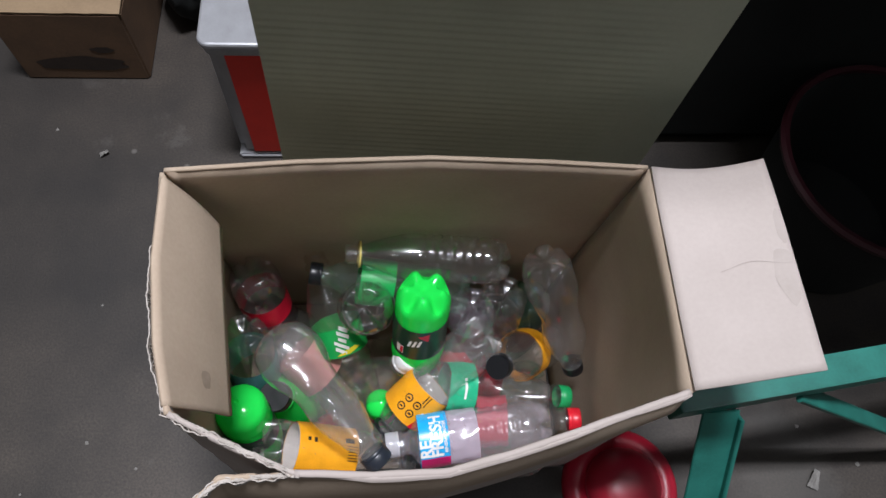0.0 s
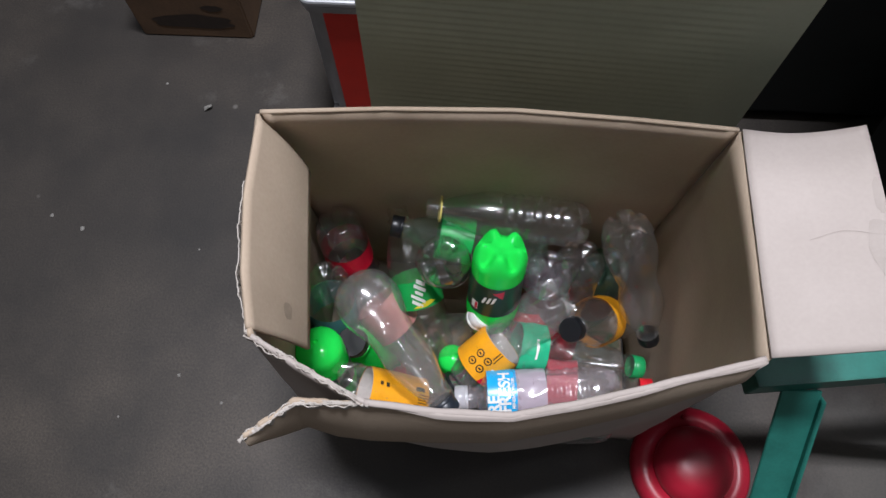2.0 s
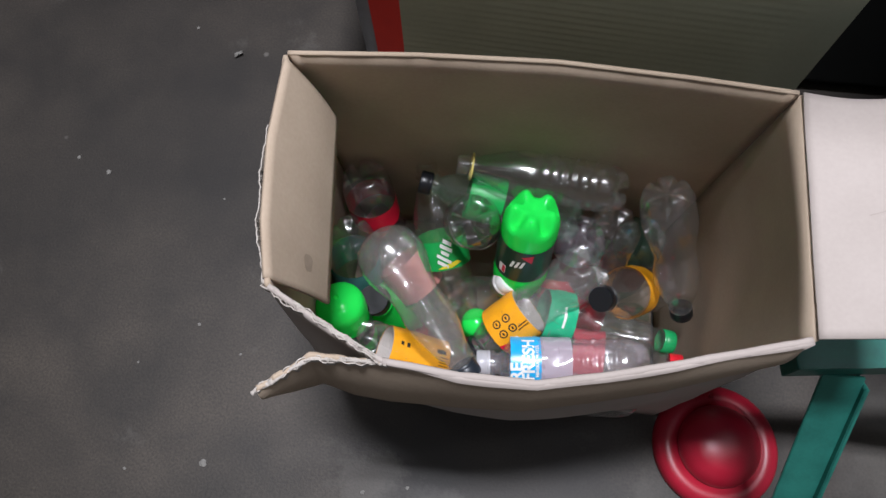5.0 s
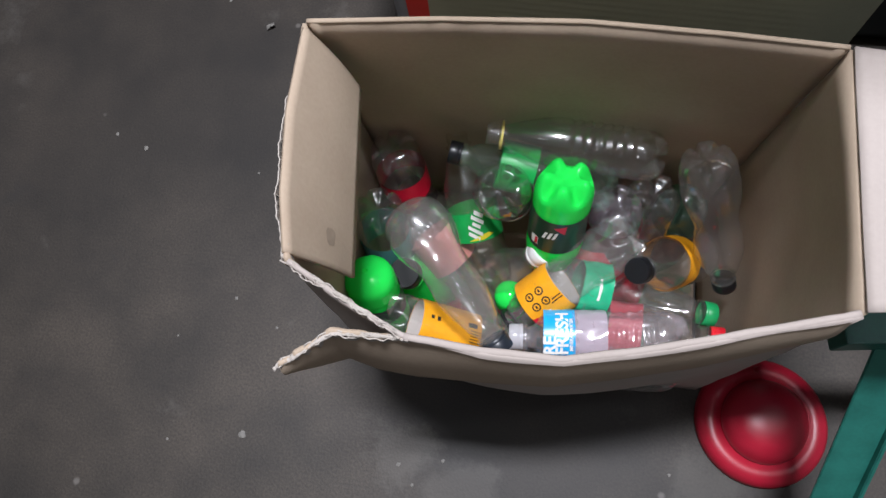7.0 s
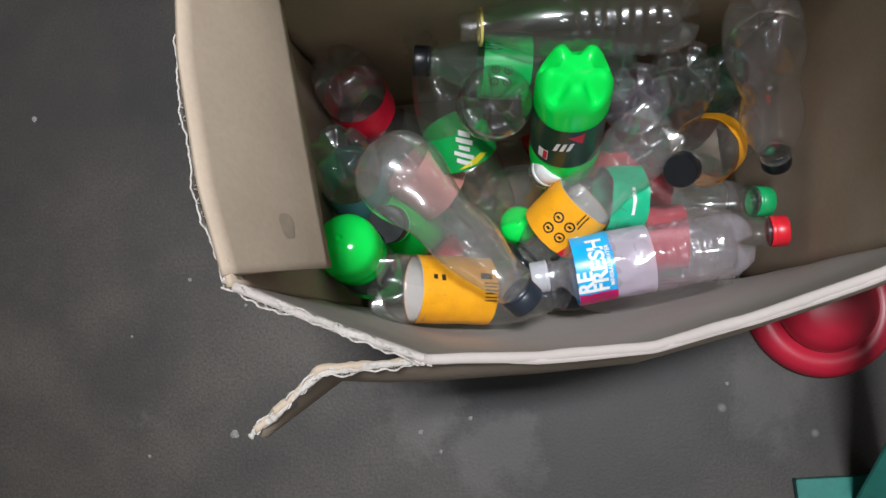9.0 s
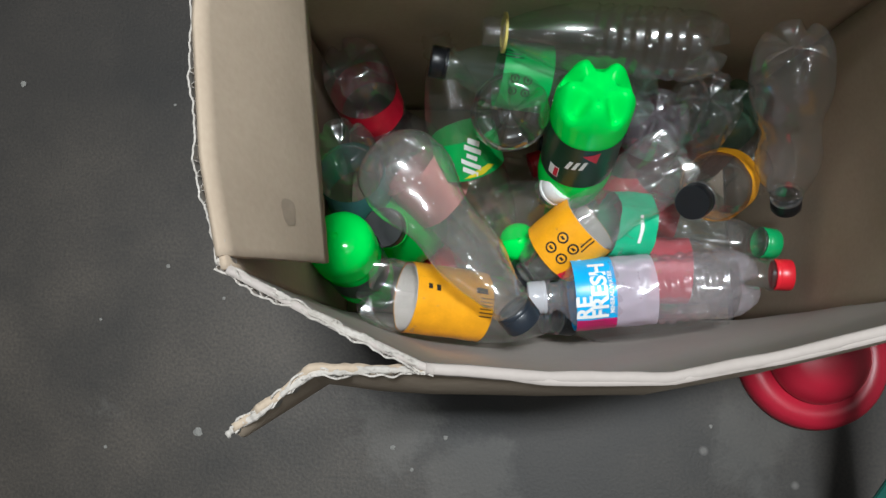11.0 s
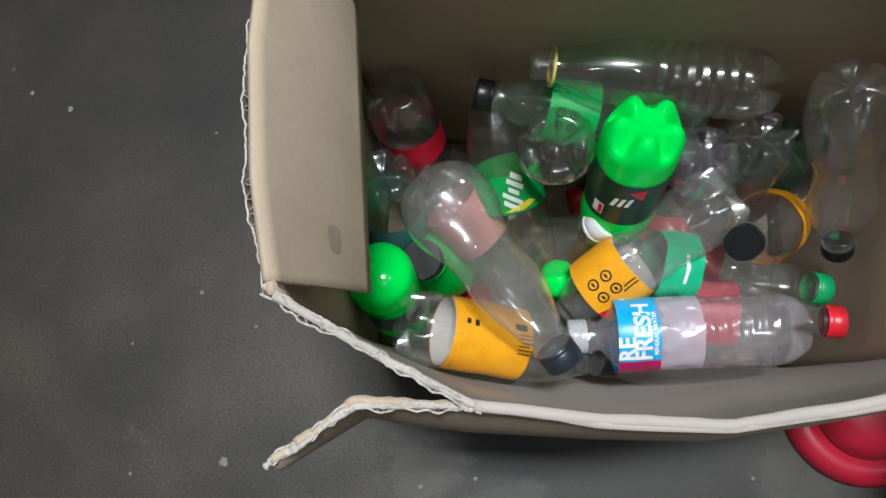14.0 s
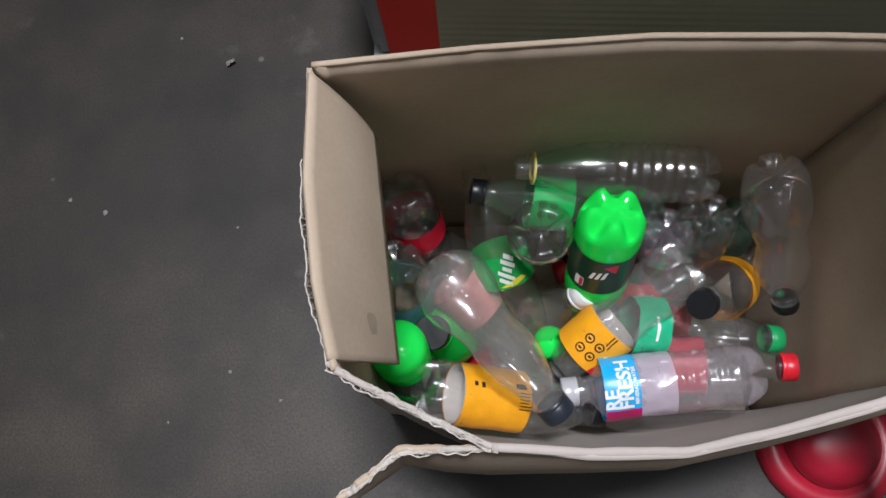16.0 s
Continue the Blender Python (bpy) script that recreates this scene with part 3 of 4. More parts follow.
def bottle_profile(kind, length):
    """(radius, height) from the side of the base to the mouth."""
    r, n = R0, 0.0135
    L = length
    if kind == "contour":
        body = [(r * .985, .024), (r, .035), (r * .985, .05), (r * .93, .065), (r * .90, .078), (r * .93, .092), (r * .985, .106), (r, .116), (r, .135), (r * .98, .146), (r * .88, .162), (r * .72, .178), (r * .56, .192)]
    elif kind == "waisted":
        body = [(r * 1.01, .026), (r * 1.05, .040), (r * 1.03, .055), (r * .93, .070), (r * .82, .084), (r * .765, .098), (r * .77, .112), (r * .80, .126), (r * .80, .140), (r * .74, .156), (r * .64, .172), (r * .53, .190)]
    elif kind == "snowman":
        body = [(r * 1.0, .026), (r * 1.02, .040), (r, .060), (r * .88, .082), (r * .79, .102), (r * .83, .120), (r * .92, .138), (r * .90, .152), (r * .76, .170), (r * .54, .190)]
    elif kind == "squat":
        body = [(r * .99, .024), (r, .03)]
        z = .034
        while z < .125:
            body += [(r, z), (r * .94, z + .004), (r * .94, z + .006), (r, z + .010)]
            z += .0125
        body += [(r, .136), (r, .150), (r, .168), (r * .97, .175), (r * .86, .182), (r * .66, .188), (r * .5, .192)]
    elif kind == "lobed":
        body = [(r * .995, .026), (r, .04), (r, .05), (r * .965, .053), (r * .965, .10), (r, .103), (r, .118), (r * .97, .132), (r * .84, .152), (r * .66, .172), (r * .52, .188)]
    elif kind == "ribbed":
        body = [(r * .99, .024), (r, .03)]
        z = .034
        while z < .115:
            body += [(r, z), (r * .94, z + .004), (r * .94, z + .006), (r, z + .010)]
            z += .0125
        body += [(r, .122), (r * .98, .135), (r * .86, .155), (r * .66, .175), (r * .5, .19)]
    else:
        body = [(r * .99, .024), (r, .035), (r, .07), (r * .975, .074), (r * .975, .118), (r, .122), (r * .985, .135), (r * .88, .155), (r * .70, .174), (r * .54, .19)]
    s = (L - .03) / .192
    body = [(a, z * s if z > .03 else z) for a, z in body]
    if kind not in ("ribbed", "squat"):
        body = dense(body)
    neck = [(n * 1.02, L - .026), (n, L - .020), (n * 1.22, L - .019), (n * 1.22, L - .0165), (n * .96, L - .0155), (n * .96, L - .011), (n * 1.05, L - .0105), (n * 1.05, L - .009), (n * .96, L - .0085),
            (n * .96, L - .006), (n * 1.05, L - .0055), (n * 1.05, L - .004), (n * .95, L - .0035), (n * .93, L - .001), (n * .86, L)]
    return body, neck


FOOT_LINE = [(0.0, .0085), (.0035, .0082), (.0065, .0070), (.0105, .0056), (.0145, .0034), (.0180, .0014), (.0210, .0004), (.0235, .0004), (.0258, .0016), (.0280, .0042), (.0298, .0080), (.0314, .0125), (.0328, .0180)]


def bottle(name, base, neck, length=0.222, kind="plain", film=F_CLEAR, cap=None, label=None, band=(0.075, 0.117), dent=0.0014, spin=0.0,
           say="", liner=None, size=1.0, flat=0.0, ring=None, seed=0, lobes=1.0, crumple=0.0016):
    """An empty drink bottle lying from base towards neck."""
    thing = tagged(new("plastic_bottle"), say, "bottle", "bottles in the carton")
    body, nk = bottle_profile(kind, length)
    prof = FOOT_LINE + body + nk
    flute = 0 if kind in ("lobed", "ribbed", "squat", "waisted", "snowman") else (10, 12, 14)[seed % 3]
    off = Vector((seed * 3.7, seed * 1.3, seed * 2.1))

    def crush(p):
        q = Vector((p.x, p.y, 0))
        if (dent or crumple) and q.length > 1e-6:
            w = max(0.0, min(1.0, (length - .03 - p.z) / .04))
            d = noise.noise(p * 22 + off) * dent + noise.noise(p * 55 + off) * dent * .35
            if crumple:
                d -= crumple * (abs(noise.noise(p * 34 + off)) + .6 * abs(noise.noise(p * 71 + off)))
            p = p + q.normalized() * d * w
        if flat:
            w = max(0.0, min(1.0, (length - .04 - p.z) / .05))
            p = Vector((p.x * (1 - flat * w), p.y * (1 + flat * .4 * w), p.z))
        return p

    def shape(p, a, k):
        if k < len(FOOT_LINE):
            r = math.hypot(p.x, p.y)
            if lobes < 0.5:
                p = Vector((p.x, p.y, R0 * .72 * (1 - math.sqrt(max(0.0, 1 - (r / R0) ** 2)))))
            elif kind == "lobed":
                valley = (0.5 + 0.5 * math.cos(5 * a)) ** 1.5
                reach = max(0.0, min(1.0, (r - .012) / .013))
                tail = max(0.0, min(1.0, (.0345 - r) / .006))
                p = Vector((p.x, p.y, p.z + .0175 * valley * reach * reach * (3 - 2 * reach) * tail))
            else:
                bowl = .0095 + .0145 * (r / R0) ** 2.4
                w = max(0.0, min(1.0, (abs(math.sin(2.5 * a)) - .16) * 2.4))
                w = max(w, 1 - r / .006)
                w = 1 - (1 - w) * min(1.3, lobes)
                p = Vector((p.x, p.y, max(p.z, bowl) * (1 - w) + p.z * w))
        elif flute and length * .60 < p.z < length * .86:
            w = math.sin(math.pi * (p.z / length - .60) / .26)
            f = 1 - .04 * w * max(0.0, math.cos(flute * a)) ** 2
            p = Vector((p.x * f, p.y * f, p.z))
        return crush(p)

    CRUSH[thing.name] = crush
    part("body", lathe(prof, 80, shape=shape), film, thing)
    if label:
        z0, z1 = band
        lift = 1.012
        pr = [(R0 * lift, z0 + (z1 - z0) * i / 6) for i in range(7)]
        part("label", lathe(pr, 50, shape=lambda p, a, k: crush(p)), label, thing)
        if liner:
            pr2 = [(R0 * .955, z0 + (z1 - z0) * i / 6) for i in range(7)]
            part("label_back", lathe(pr2, 50, shape=lambda p, a, k: crush(p)), liner, thing, "pale back of the label")
    if ring:
        z = length - .0215
        part("neck_ring", lathe([(.0138, z), (.0185, z + .0005), (.0188, z + .003), (.0138, z + .0035), (.0138, z)], 32), ring, thing)
    if cap:
        z = length - .0145
        pr = [(.0152, z), (.0158, z + .001), (.0158, z + .003), (.0152, z + .0035), (.0157, z + .004), (.0157, z + .0150), (.0148, z + .0167), (.0, z + .0170)]
        part("cap", lathe(pr, 60, shape=lambda p, a, k: Vector((p.x * (1 - .018 * (int(round(a * 30 / math.pi)) % 2) * (3 < k < 6)), p.y * (1 - .018 * (int(round(a * 30 / math.pi)) % 2) * (3 < k < 6)), p.z))), cap, thing)
    m = axis_pose(base, neck, EYE_MID, spin)
    thing.matrix_world = m @ Matrix.Diagonal((size, size, size, 1))

    return thing


def label_of(thing):
    return next((c for c in thing.children if c.name.split(".")[0] == "label"), thing)


def patch(thing, name, outline, material, theta=0.0, z=0.09, lift=1.022, tilt=0.0):
    """A flat print wrapped on the bottle: outline in metres, x round the bottle and y along it."""
    bm = bmesh.new()
    c, s = math.cos(radians(tilt)), math.sin(radians(tilt))
    vs = []
    for x, y in outline:
        u, v = x * c - y * s, x * s + y * c
        a = radians(theta) + u / R0
        vs.append(bm.verts.new((R0 * lift * math.cos(a), R0 * lift * math.sin(a), z + v)))
    bm.faces.new(vs)
    bmesh.ops.triangulate(bm, faces=bm.faces[:])
    bmesh.ops.subdivide_edges(bm, edges=bm.edges[:], cuts=2, use_grid_fill=True)
    for v in bm.verts:
        q = math.hypot(v.co.x, v.co.y)
        v.co.x, v.co.y = v.co.x * R0 * lift / q, v.co.y * R0 * lift / q
        v.co = CRUSH[thing.name](v.co.copy())
    return part(name, bm, material, label_of(thing))


def words(thing, text, height, material, theta, z, lift=1.030):
    """Printed letters wrapped round the bottle."""
    curve = bpy.data.curves.new("letters", "FONT")
    curve.body, curve.size, curve.align_x, curve.align_y = text, height * 1.35, "LEFT", "CENTER"
    curve.offset = height * 0.045
    holder = new("letters", curve)
    me = bpy.data.meshes.new_from_object(holder)
    bpy.data.objects.remove(holder)
    bm = bmesh.new()
    bm.from_mesh(me)
    bpy.data.meshes.remove(me)
    for v in bm.verts:
        a = radians(theta) + v.co.x / R0
        v.co = CRUSH[thing.name](Vector((R0 * lift * math.cos(a), R0 * lift * math.sin(a), z + v.co.y)))
    return part("lettering", bm, material, label_of(thing))


def rect(w, h, x=0.0, y=0.0, skew=0.0):
    n = 8
    low = [(x - w / 2 + w * i / n - skew * h / 2, y - h / 2) for i in range(n + 1)]
    return low + [(p[0] + skew * h, p[1] + h) for p in low[::-1]]


def disc(r, x=0.0, y=0.0, n=16):
    return [(x + r * math.cos(2 * math.pi * i / n), y + r * math.sin(2 * math.pi * i / n)) for i in range(n)]


BOTTLES = {}


def put(key, *args, **kw):
    BOTTLES[key] = bottle("plastic_bottle", *args, seed=len(BOTTLES) + 1, **kw)
    return BOTTLES[key]


# bright green bottles
put("lime_a", (0.031, 0.456, 0.356), (0.020, 0.385, 0.140), kind="lobed", film=F_LIME, crumple=0.0, label=L_DARK, band=(0.048, 0.105), size=1.02, spin=36, cap=C_GREEN,
    say="bright green plastic bottle upside down with a dark green label")
put("lime_b", (-0.192, 0.334, 0.306), (-0.176, 0.292, 0.090), kind="lobed", film=F_LIME, crumple=0.0, label=L_DARK, band=(0.062, 0.105), spin=10, cap=C_GREEN, lobes=0.12, size=0.90,
    say="bright green plastic bottle upside down beside the inner flap")
put("lime_c", (-0.146, 0.392, 0.020), (-0.160, 0.357, 0.222), kind="lobed", film=F_LIME, crumple=0.0, cap=C_BLACK, length=0.165, size=1.28,
    say="bright green bottle with a black cap pointing up")
put("lime_d", (-0.026, 0.351, 0.200), (-0.020, 0.345, 0.03), kind="lobed", film=F_LIME, crumple=0.0, lobes=0.3, size=0.58, label=L_RED, band=(0.05, 0.1),
    say="bright green bottle base wedged under other bottles")
# orange labelled bottles
put("orange_a", (0.116, 0.421, 0.286), (-0.034, 0.304, 0.186), label=L_ORANGE, kind="contour", length=0.214, band=(0.108, 0.158), liner=L_LINER, film=F_TOP, ring=C_BLACK,
    say="clear bottle with an orange label, neck down", dent=0.001, crumple=0.003)
put("orange_b", (-0.172, 0.290, 0.268), (0.020, 0.272, 0.180), label=L_ORANGE, band=(0.042, 0.118), liner=L_LINER, cap=C_BLACK, dent=0.001,
    say="clear bottle with an orange label lying along the front wall")
put("orange_c", (0.225, 0.446, 0.140), (0.130, 0.377, 0.276), label=L_ORANGE, band=(0.085, 0.120), cap=C_BLACK, length=0.195,
    say="clear bottle with orange label and black cap pointing up")
# large clear bottle on top
put("contour", (-0.149, 0.402, 0.360), (-0.037, 0.276, 0.288), kind="waisted", film=F_TOP, cap=C_NAVY, lobes=0.2, length=0.183, dent=0.0007, crumple=0.0003, size=1.10,
    say="clear waisted bottle with dark cap on top of the pile")
# green labelled
put("swoosh", (-0.052, 0.362, 0.150), (-0.096, 0.488, 0.250), film=F_BROWN, label=L_GREEN, band=(0.085, 0.125), length=0.225, kind="plain",
    say="brownish clear bottle with a green label")
put("icons", (0.090, 0.474, 0.272), (-0.108, 0.494, 0.306), film=F_GREENISH, label=L_GREEN, band=(0.108, 0.156), cap=C_BLACK, size=0.92,
    say="clear bottle with green label and black cap lying down")
put("crushed_green", (0.015, 0.366, 0.238), (0.236, 0.352, 0.186), label=L_GREEN2, band=(0.045, 0.082), cap=C_GREEN, film=F_CLEAR, dent=0.002, crumple=0.006,
    say="crumpled clear bottle with a green label and a green cap")
# bases pointing up
put("star", (-0.043, 0.428, 0.358), (-0.031, 0.498, 0.162), film=F_CLEAR, lobes=1.2, spin=20, label=L_LINER, band=(0.07, 0.10), say="clear bottle upside down with a star shaped base")
put("back_long", (0.138, 0.500, 0.322), (-0.070, 0.502, 0.350), kind="ribbed", ring=C_YELLOW, size=0.9, length=0.228, film=F_CLEAR, dent=0.0008,
    say="uncapped clear ribbed bottle with a yellow neck ring")
put("red_low", (-0.190, 0.505, 0.290), (-0.165, 0.460, 0.09), label=L_RED, band=(0.052, 0.088), film=F_CLEAR, spin=30, say="clear bottle upside down with a red label", dent=0.001)
put("teal_low", (-0.196, 0.425, 0.288), (-0.195, 0.378, 0.09), label=L_TEAL, band=(0.060, 0.12), film=F_CLEAR, spin=12, say="clear bottle upside down with a teal label", dent=0.001)
put("lilac", (0.096, 0.458, 0.285), (0.090, 0.415, 0.08), label=L_WINE, band=(0.035, 0.11), film=F_HAZY, spin=5, say="hazy lilac bottle upside down with a dark red label")
put("murky", (0.185, 0.486, 0.235), (0.175, 0.455, 0.03), label=L_BROWN, band=(0.045, 0.12), film=F_DARKGLASS, say="murky green bottle upside down with a brown label")
put("right_clear", (0.172, 0.478, 0.385), (0.241, 0.394, 0.200), cap=C_BLACK, film=F_CLEAR, kind="snowman", size=0.94, length=0.236, dent=0.0015, say="clear bottle with a black cap leaning in the corner")
put("pink", (0.120, 0.428, 0.205), (-0.010, 0.335, 0.105), label=L_RED, band=(0.022, 0.070), film=F_CLEAR, dent=0.001, crumple=0.007, say="crumpled clear bottle with a faded red label")
put("white_cap", (-0.085, 0.360, 0.110), (0.008, 0.395, 0.240), cap=C_WHITE, film=F_CLEAR, length=0.17, say="clear bottle with a white cap")
put("water", (0.190, 0.308, 0.236), (-0.014, 0.289, 0.232), label=L_BLUE, band=(0.131, 0.168), cap=C_MILK, film=F_WATER, dent=0.001, crumple=0.0035, length=0.207, kind="squat",
    say="clear water bottle with blue label and white cap")
put("red_cap", (0.02, 0.326, 0.176), (0.232, 0.320, 0.196), cap=C_RED, film=F_CLEAR, label=L_WASHED, band=(0.085, 0.125), say="clear bottle with a red cap under the water bottle")
put("low_black", (0.20, 0.29, 0.12), (0.012, 0.275, 0.150), cap=C_BLACK, film=F_CLEAR, length=0.2, say="clear bottle with a black cap at the front wall")
put("red_back", (0.022, 0.478, 0.270), (0.050, 0.440, 0.07), label=L_RED, band=(0.025, 0.11), film=F_CLEAR, say="clear bottle with a red label under the long bottle")
put("back_crumpled", (0.135, 0.462, 0.315), (0.120, 0.425, 0.11), film=F_CLEAR, cap=C_RED, dent=0.001, crumple=0.006, say="crumpled clear bottle by the back wall")
put("pink_under", (-0.155, 0.435, 0.215), (-0.045, 0.345, 0.130), label=L_PINK, band=(0.026, 0.078), film=F_CLEAR, dent=0.001, say="clear bottle with a faded red label below the top bottle")
# lowest layer
for k, (bx, by, nx, ny, z, f) in enumerate(((-0.20, 0.30, -0.02, 0.36, 0.05, F_CLEAR), (0.24, 0.33, 0.02, 0.31, 0.045, F_CLEAR), (-0.20, 0.40, 0.0, 0.47, 0.05, F_BROWN),
                                            (0.23, 0.49, 0.02, 0.50, 0.045, F_BROWN), (0.23, 0.41, 0.04, 0.39, 0.05, F_GREENISH), (-0.10, 0.44, -0.20, 0.50, 0.13, F_CLEAR),
                                            (0.22, 0.36, 0.08, 0.40, 0.11, F_CLEAR))):
    put("low%d" % k, (bx, by, z), (nx, ny, z + 0.005), film=f, dent=0.002, cap=(C_BLACK, C_GREEN, C_RED)[k % 3], label=(L_RED, L_GREEN, L_WINE)[k % 3], band=(0.075, 0.115),
        say="clear empty bottle at the bottom of the carton")


# ---- prints on the labels ----
def icons(thing, theta, z, r=0.0042, gap=0.0125, count=4):
    for k in range(count):
        x, y = (k % 2 - 0.5) * gap, (k // 2 - 0.5) * gap
        patch(thing, "round_mark", disc(r, x, y), L_BLACK, theta, z, 1.024)
        patch(thing, "mark_centre", disc(r * 0.68, x, y), label_of(thing).data.materials[0], theta, z, 1.030)
        patch(thing, "mark_glyph", rect(r * 0.75, r * 0.45, x, y, 0.4), L_BLACK, theta, z, 1.036)


def lines(thing, theta, z, rows, w, h, gap, material=L_BLACK, tilt=0.0, lift=1.026):
    for k in range(rows):
        wk = w * (1.0, 0.82, 0.93, 0.7)[k % 4]
        patch(thing, "print_line", rect(wk, h, (wk - w) / 2, -k * gap), material, theta, z, lift, tilt)


b = BOTTLES["lime_a"]
patch(b, "red_mark", [(-0.008, -0.006), (0.007, -0.006), (-0.002, 0.008)], L_RED, -48, 0.060, 1.024, 20)
for k in range(3):
    patch(b, "print_stroke", rect(0.0035, 0.011, 0.006 * k - 0.005, 0, 0.5), L_WHITE, -30, 0.072, 1.026, 12)
patch(b, "badge", rect(0.010, 0.014), L_WHITE, 2, 0.091, 1.024)
patch(b, "badge_half", rect(0.004, 0.012, -0.0025), L_RED, 2, 0.091, 1.03)
patch(b, "bar_code", rect(0.012, 0.022), L_WHITE, 62, 0.068, 1.024)
b = BOTTLES["swoosh"]
for k, (w, h) in enumerate(((0.0050, 0.015), (0.0045, 0.020), (0.0045, 0.011), (0.0050, 0.017), (0.0055, 0.012))):
    patch(b, "print_stroke", rect(w, h, 0.0075 * (k - 2), 0.0, 0.35), L_WHITE, 0, 0.108, 1.026, 70)
patch(b, "yellow_swoosh", [(-0.018, 0.0), (0.0, -0.004), (0.016, -0.002), (0.010, 0.003), (-0.004, 0.003)], L_YELLOW, 8, 0.091, 1.026, 10)
b = BOTTLES["icons"]
icons(b, -14, 0.138, 0.0044, 0.0125)
lines(b, 30, 0.150, 3, 0.022, 0.0012, 0.003, L_DARK, 90)
b = BOTTLES["orange_a"]
icons(b, 2, 0.136, 0.0055, 0.0145)
patch(b, "red_patch", rect(0.012, 0.020, 0, 0, 0.3), L_RED, -42, 0.148, 1.024)
patch(b, "white_script", rect(0.014, 0.005, 0, 0, 0.2), L_WHITE, -42, 0.134, 1.026)
lines(b, -22, 0.117, 2, 0.016, 0.0016, 0.004, L_BLACK, 90)
b = BOTTLES["orange_b"]
lines(b, -18, 0.112, 6, 0.016, 0.0010, 0.0034, L_BLACK, 90)
lines(b, -24, 0.062, 2, 0.006, 0.004, 0.008, L_BLACK)
patch(b, "bar_code", rect(0.012, 0.006), L_BLACK, -30, 0.106, 1.026, 90)
b = BOTTLES["water"]
part("label_back", lathe([(R0 * 1.008, 0.094 + 0.037 * i / 8) for i in range(9)], 60, shape=lambda p, a, k, c=CRUSH[b.name]: c(p)), L_LILAC, b, "pale lilac back of the label")
patch(b, "magenta_band", rect(0.026, 0.0365), L_MAGENTA, -62, 0.1495, 1.028)
words(b, "RE", 0.0150, L_WHITE, -38, 0.1600)
words(b, "FRESH", 0.0150, L_WHITE, -38, 0.1460)
words(b, "MINERAL WATER", 0.0040, L_WHITE, -30, 0.1357)
b = BOTTLES["crushed_green"]
lines(b, 0, 0.066, 1, 0.030, 0.003, 0.004, L_WHITE)
b = BOTTLES["murky"]
patch(b, "round_mark", disc(0.005), L_BLACK, 10, 0.06, 1.024)


# ---- torn and folded edges of the carton ----
def edge_strip(points, half, rag, n=80, lift=0.0):
    """A thin pulpy ridge along an edge."""
    bm = bmesh.new()
    rings = []
    for i in range(n + 1):
        p = along(points, i / n)
        q = along(points, min(1, (i + 1) / n)) - along(points, max(0, (i - 1) / n))
        side = Vector((q.y, -q.x, 0)).normalized()
        w = half * max(0.25, 0.85 + rag * noise.noise(p * 47) + 0.7 * rag * noise.noise(p * 410))
        c = p + Vector((0, 0, lift + half * rag * noise.noise(p * 260 + Vector((5, 0, 0))))) + side * half * 1.3 * rag * noise.noise(p * 61 + Vector((0, 9, 0)))
        rings.append([bm.verts.new(c + side * w * math.cos(a) + Vector((0, 0, w * 0.7 * math.sin(a)))) for a in (0, 0.8, 1.6, 2.4, 3.2, 4.0, 4.7, 5.5)])
    for r0, r1 in zip(rings, rings[1:]):
        for k in range(8):
            bm.faces.new((r0[k], r0[(k + 1) % 8], r1[(k + 1) % 8], r1[k]))
    bm.faces.new(rings[0][::-1])
    bm.faces.new(rings[-1])
    return bm


def flute_strip(points, gap, period, depth, rag, n, jag):
    """The open fluting of torn corrugated card: two liners with a wavy ply between."""
    bm = bmesh.new()
    length = sum((Vector(b) - Vector(a)).length for a, b in zip(points, points[1:]))
    for lane in range(3):
        rows = []
        for i in range(n + 1):
            p = along(points, i / n)
            q = along(points, min(1, (i + 1) / n)) - along(points, max(0, (i - 1) / n))
            side = Vector((q.y, -q.x, 0)).normalized()
            wave = (-0.5, 0.5, 0.5 * math.sin(2 * math.pi * i / n * length / period))[lane]
            p = p + side * (gap * wave + jag * noise.noise(p * 55) + 0.5 * jag * noise.noise(p * 170))
            p.z += rag * noise.noise(p * 95 + Vector((0, lane * 7, 0))) + 0.7 * rag * noise.noise(p * 310 + Vector((lane * 5, 0, 0))) - (0.0018 if lane == 2 else 0)
            th = (0.0005, 0.0005, 0.00025)[lane]
            rows.append([bm.verts.new(p + side * th), bm.verts.new(p - side * th), bm.verts.new(p - side * th - Vector((0, 0, depth))), bm.verts.new(p + side * th - Vector((0, 0, depth)))])
        for r0, r1 in zip(rows, rows[1:]):
            for k in range(4):
                bm.faces.new((r0[k], r1[k], r1[(k + 1) % 4], r0[(k + 1) % 4]))
        bm.faces.new(rows[0])
        bm.faces.new(rows[-1][::-1])
    return bm


part("torn_edge", flute_strip([(-0.2245, 0.425, 0.549), (-0.2205, 0.38, 0.551), (-0.211, 0.325, 0.556), (-0.195, 0.275, 0.561)], 0.0052, 0.0085, 0.014, 0.0022, 300, 0.0020), M_CARD_EDGE, carton, "ragged pale torn edge with open fluting", False)
part("torn_edge", flute_strip([(-0.197, 0.273, 0.561), (-0.142, 0.245, 0.553), (-0.094, 0.2235, 0.542)], 0.0034, 0.0085, 0.010, 0.0034, 260, 0.0040), M_CARD_EDGE, carton, "ragged pale torn edge", False)
part("torn_edge", flute_strip(FLAP_TOP[:5] + [(-0.088, 0.2235, 0.540)], 0.0032, 0.0085, 0.010, 0.0034, 260, 0.0040), M_CARD_EDGE, carton, "ragged pale torn edge", False)
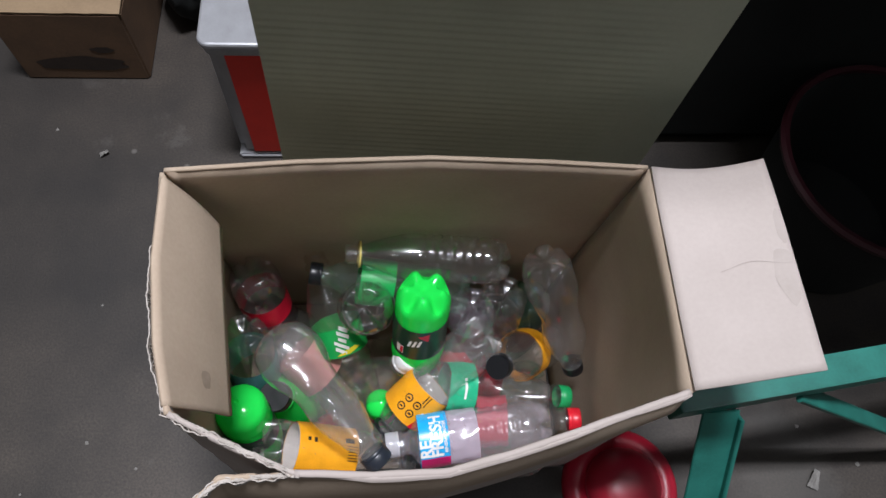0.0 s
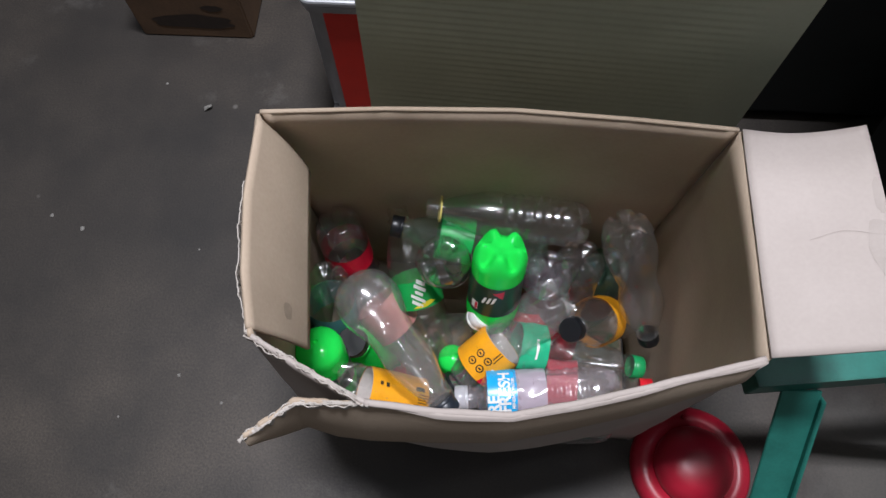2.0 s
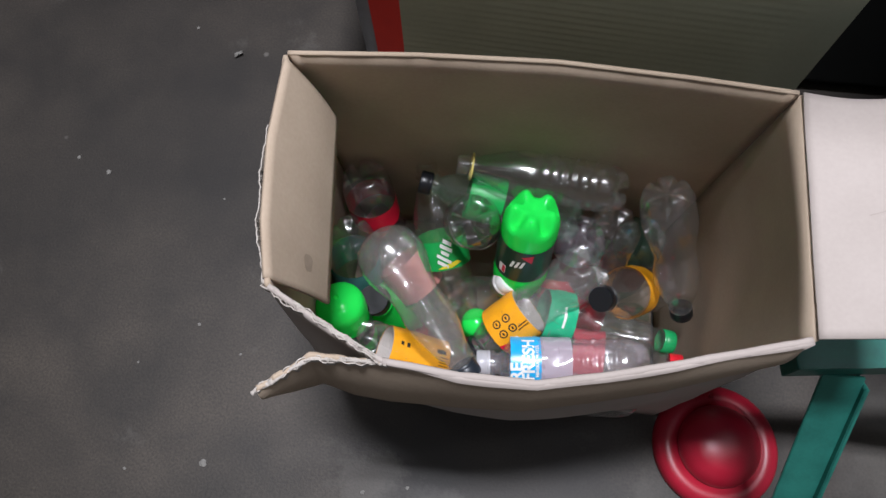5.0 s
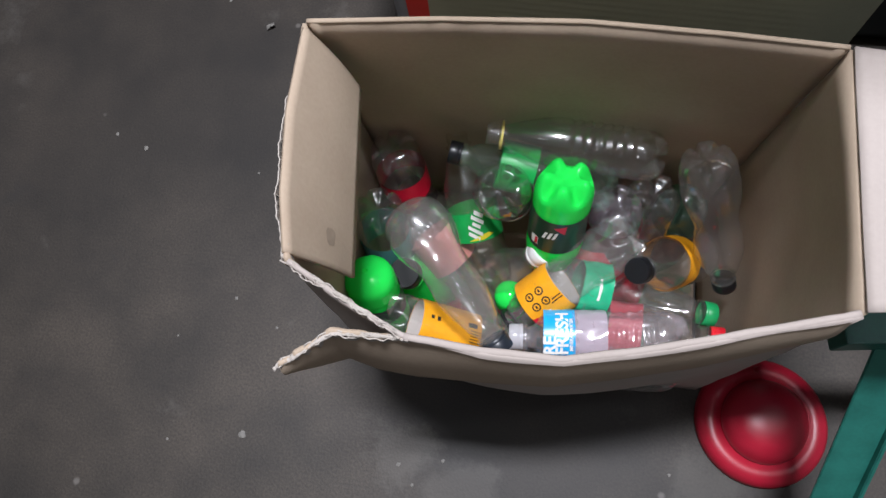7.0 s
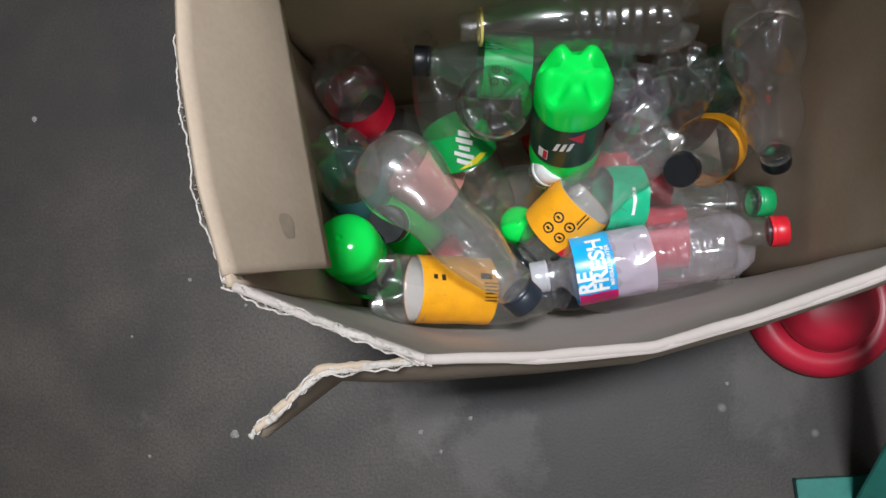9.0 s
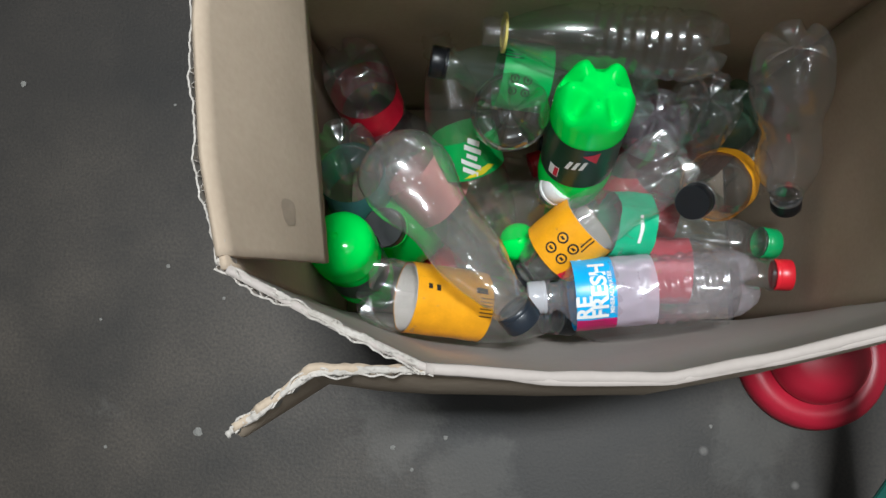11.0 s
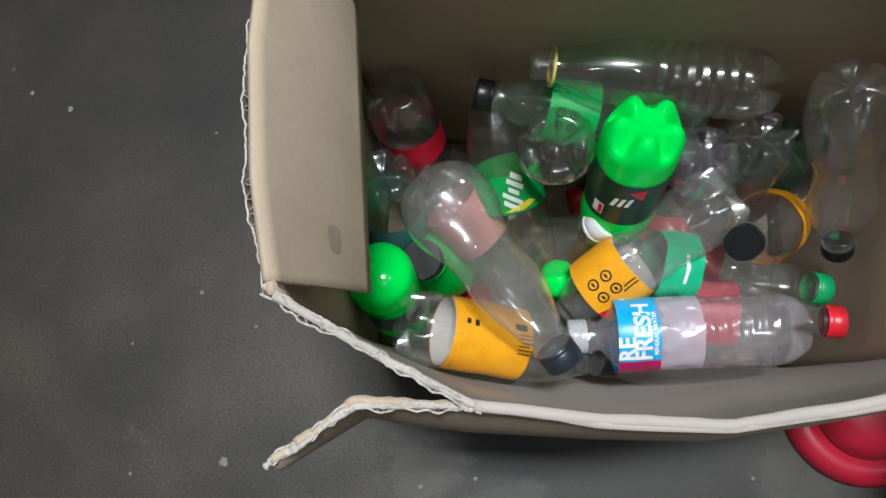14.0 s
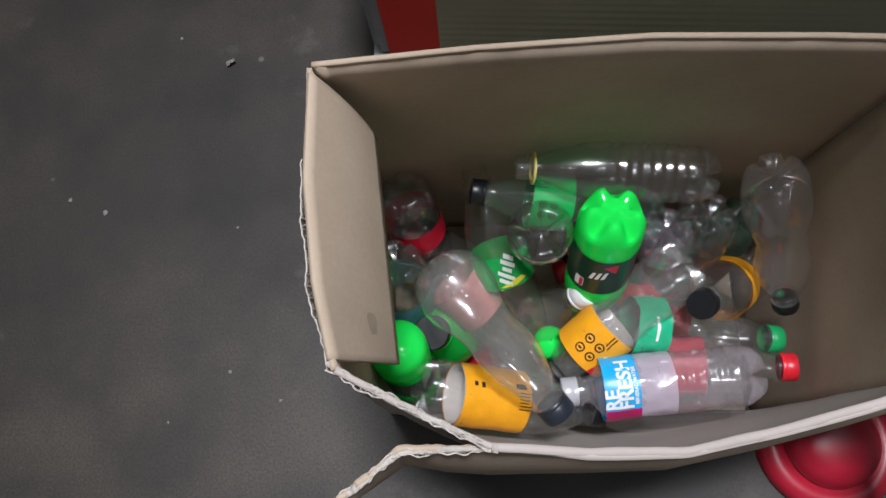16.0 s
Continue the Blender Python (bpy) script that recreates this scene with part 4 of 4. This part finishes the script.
part("torn_pulp", edge_strip([(-0.197, 0.276, 0.559), (-0.142, 0.247, 0.5515), (-0.096, 0.2265, 0.5405)], 0.0019, 0.55, 150, 0.0004), M_CARD_EDGE, carton, "pale torn pulp", False)
part("torn_pulp", edge_strip([(-0.196, 0.186, 0.529)] + FLAP_TOP[:5] + [(-0.088, 0.2245, 0.5405)], 0.0023, 0.55, 170, -0.0006), M_CARD_EDGE, carton, "pale torn pulp", False)
part("folded_edge", edge_strip([(-0.092, 0.2245, 0.5405)] + RIM_FRONT[3:], 0.0038, 0.10, 60, -0.0012), M_CARD_PALE, carton)
part("folded_edge", edge_strip([(p[0], p[1] + 0.002, p[2]) for p in RIM_BACK], 0.0030, 0.02, 60, 0.0006), M_CARD, carton)


# ---- marks on the card and crumbs on the floor ----
def mark_on(at, u0, v0, du, dv, side, material, name, n=20, rings=5):
    """A stain that follows a card surface."""
    bm = bmesh.new()
    cols = []
    for i in range(n):
        a = 2 * math.pi * i / n
        w = 1 + 0.3 * noise.noise(Vector((math.cos(a) * 1.6, math.sin(a) * 1.6, u0 * 9)))
        cols.append([bm.verts.new(Vector(at(u0 + du * w * k / rings * math.cos(a), v0 + dv * w * k / rings * math.sin(a))) + Vector(side) * 0.0003) for k in range(1, rings + 1)])
    mid = bm.verts.new(Vector(at(u0, v0)) + Vector(side) * 0.0003)
    for a, b2 in zip(cols, cols[1:] + cols[:1]):
        bm.faces.new((mid, a[0], b2[0]))
        for k in range(rings - 1):
            bm.faces.new((a[k], a[k + 1], b2[k + 1], b2[k]))
    return part(name, bm, material, carton)


mark_on(left_flap, 0.86, 0.55, 0.045, 0.07, (1.0, 0, 0.35), M_STAIN, "stain")
M_SMUDGE = surface("damp smudge", (0.38, 0.33, 0.30), (0.33, 0.285, 0.255), rough=0.7, scale=40)
mark_on(right_flap, 0.57, 0.90, 0.14, 0.085, (0, 0, 14.6), M_SMUDGE, "stain")
mark_on(right_flap, 0.34, 0.95, 0.09, 0.035, (0, 0, 14.6), M_SMUDGE, "stain")
crease = bmesh.new()
top = [Vector(right_flap(0.50 + 0.018 * math.sin(i * 0.42 + 2.2), 0.40 + 0.59 * i / 14)) + Vector((0, 0, 0.0046)) for i in range(15)]
cv = [(crease.verts.new(p + Vector((0, 0.0004, 0))), crease.verts.new(p - Vector((0, 0.0004, 0)))) for p in top]
for a, b2 in zip(cv, cv[1:]):
    crease.faces.new((a[0], a[1], b2[1], b2[0]))
part("crease", crease, M_SMUDGE, carton)


def crumb(x, y, r, k):
    bm = bmesh.new()
    bmesh.ops.create_icosphere(bm, subdivisions=2, radius=r)
    for v in bm.verts:
        v.co *= 1 + 0.5 * noise.noise(v.co * (1.3 / r) + Vector((k, 0, 0)))
        v.co.z = v.co.z * 0.35 + r * 0.3
    ob = tagged(part("floor_crumb", bm, M_DEBRIS), "small pale grit crumb on the floor", "crumb", "crumbs on the floor")
    ob.location = (x, y, 0)


for k, (x, y, r) in enumerate(((-0.768, 0.618, 0.004), (-0.706, 0.595, 0.0055), (-0.420, 0.130, 0.0075), (-0.477, 0.342, 0.0036), (-0.399, 0.301, 0.003), (-0.487, 0.566, 0.0026), (-0.104, 0.132, 0.0035), (-0.539, 0.108, 0.003), (-0.562, 0.270, 0.0024),
                              (-0.618, 0.912, 0.0036), (-0.17, 0.118, 0.004), (-0.145, 0.092, 0.003), (0.223, 0.155, 0.003), (0.663, 0.331, 0.004), (0.750, 0.267, 0.005))):
    crumb(x, y, r * 0.75, k)


def scrap(x, y, size, turn, k):
    def at(u, v):
        return ((u - 0.5) * size, (v - 0.5) * size * 0.6 * (1 - 0.5 * u), 0.004 + 0.006 * abs(noise.noise(Vector((u * 3, v * 3, k)))) + 0.005 * u)
    ob = tagged(part("paper_scrap", sheet(at, 8, 6, 0.0006), M_DEBRIS), "crumpled pale scrap of paper on the floor", "scrap", "scraps on the floor")
    ob.matrix_world = pose(x, y, 0, 0, 0, turn)


scrap(0.668, 0.246, 0.030, 65, 1.0)
scrap(-0.525, 0.858, 0.016, 20, 4.0)
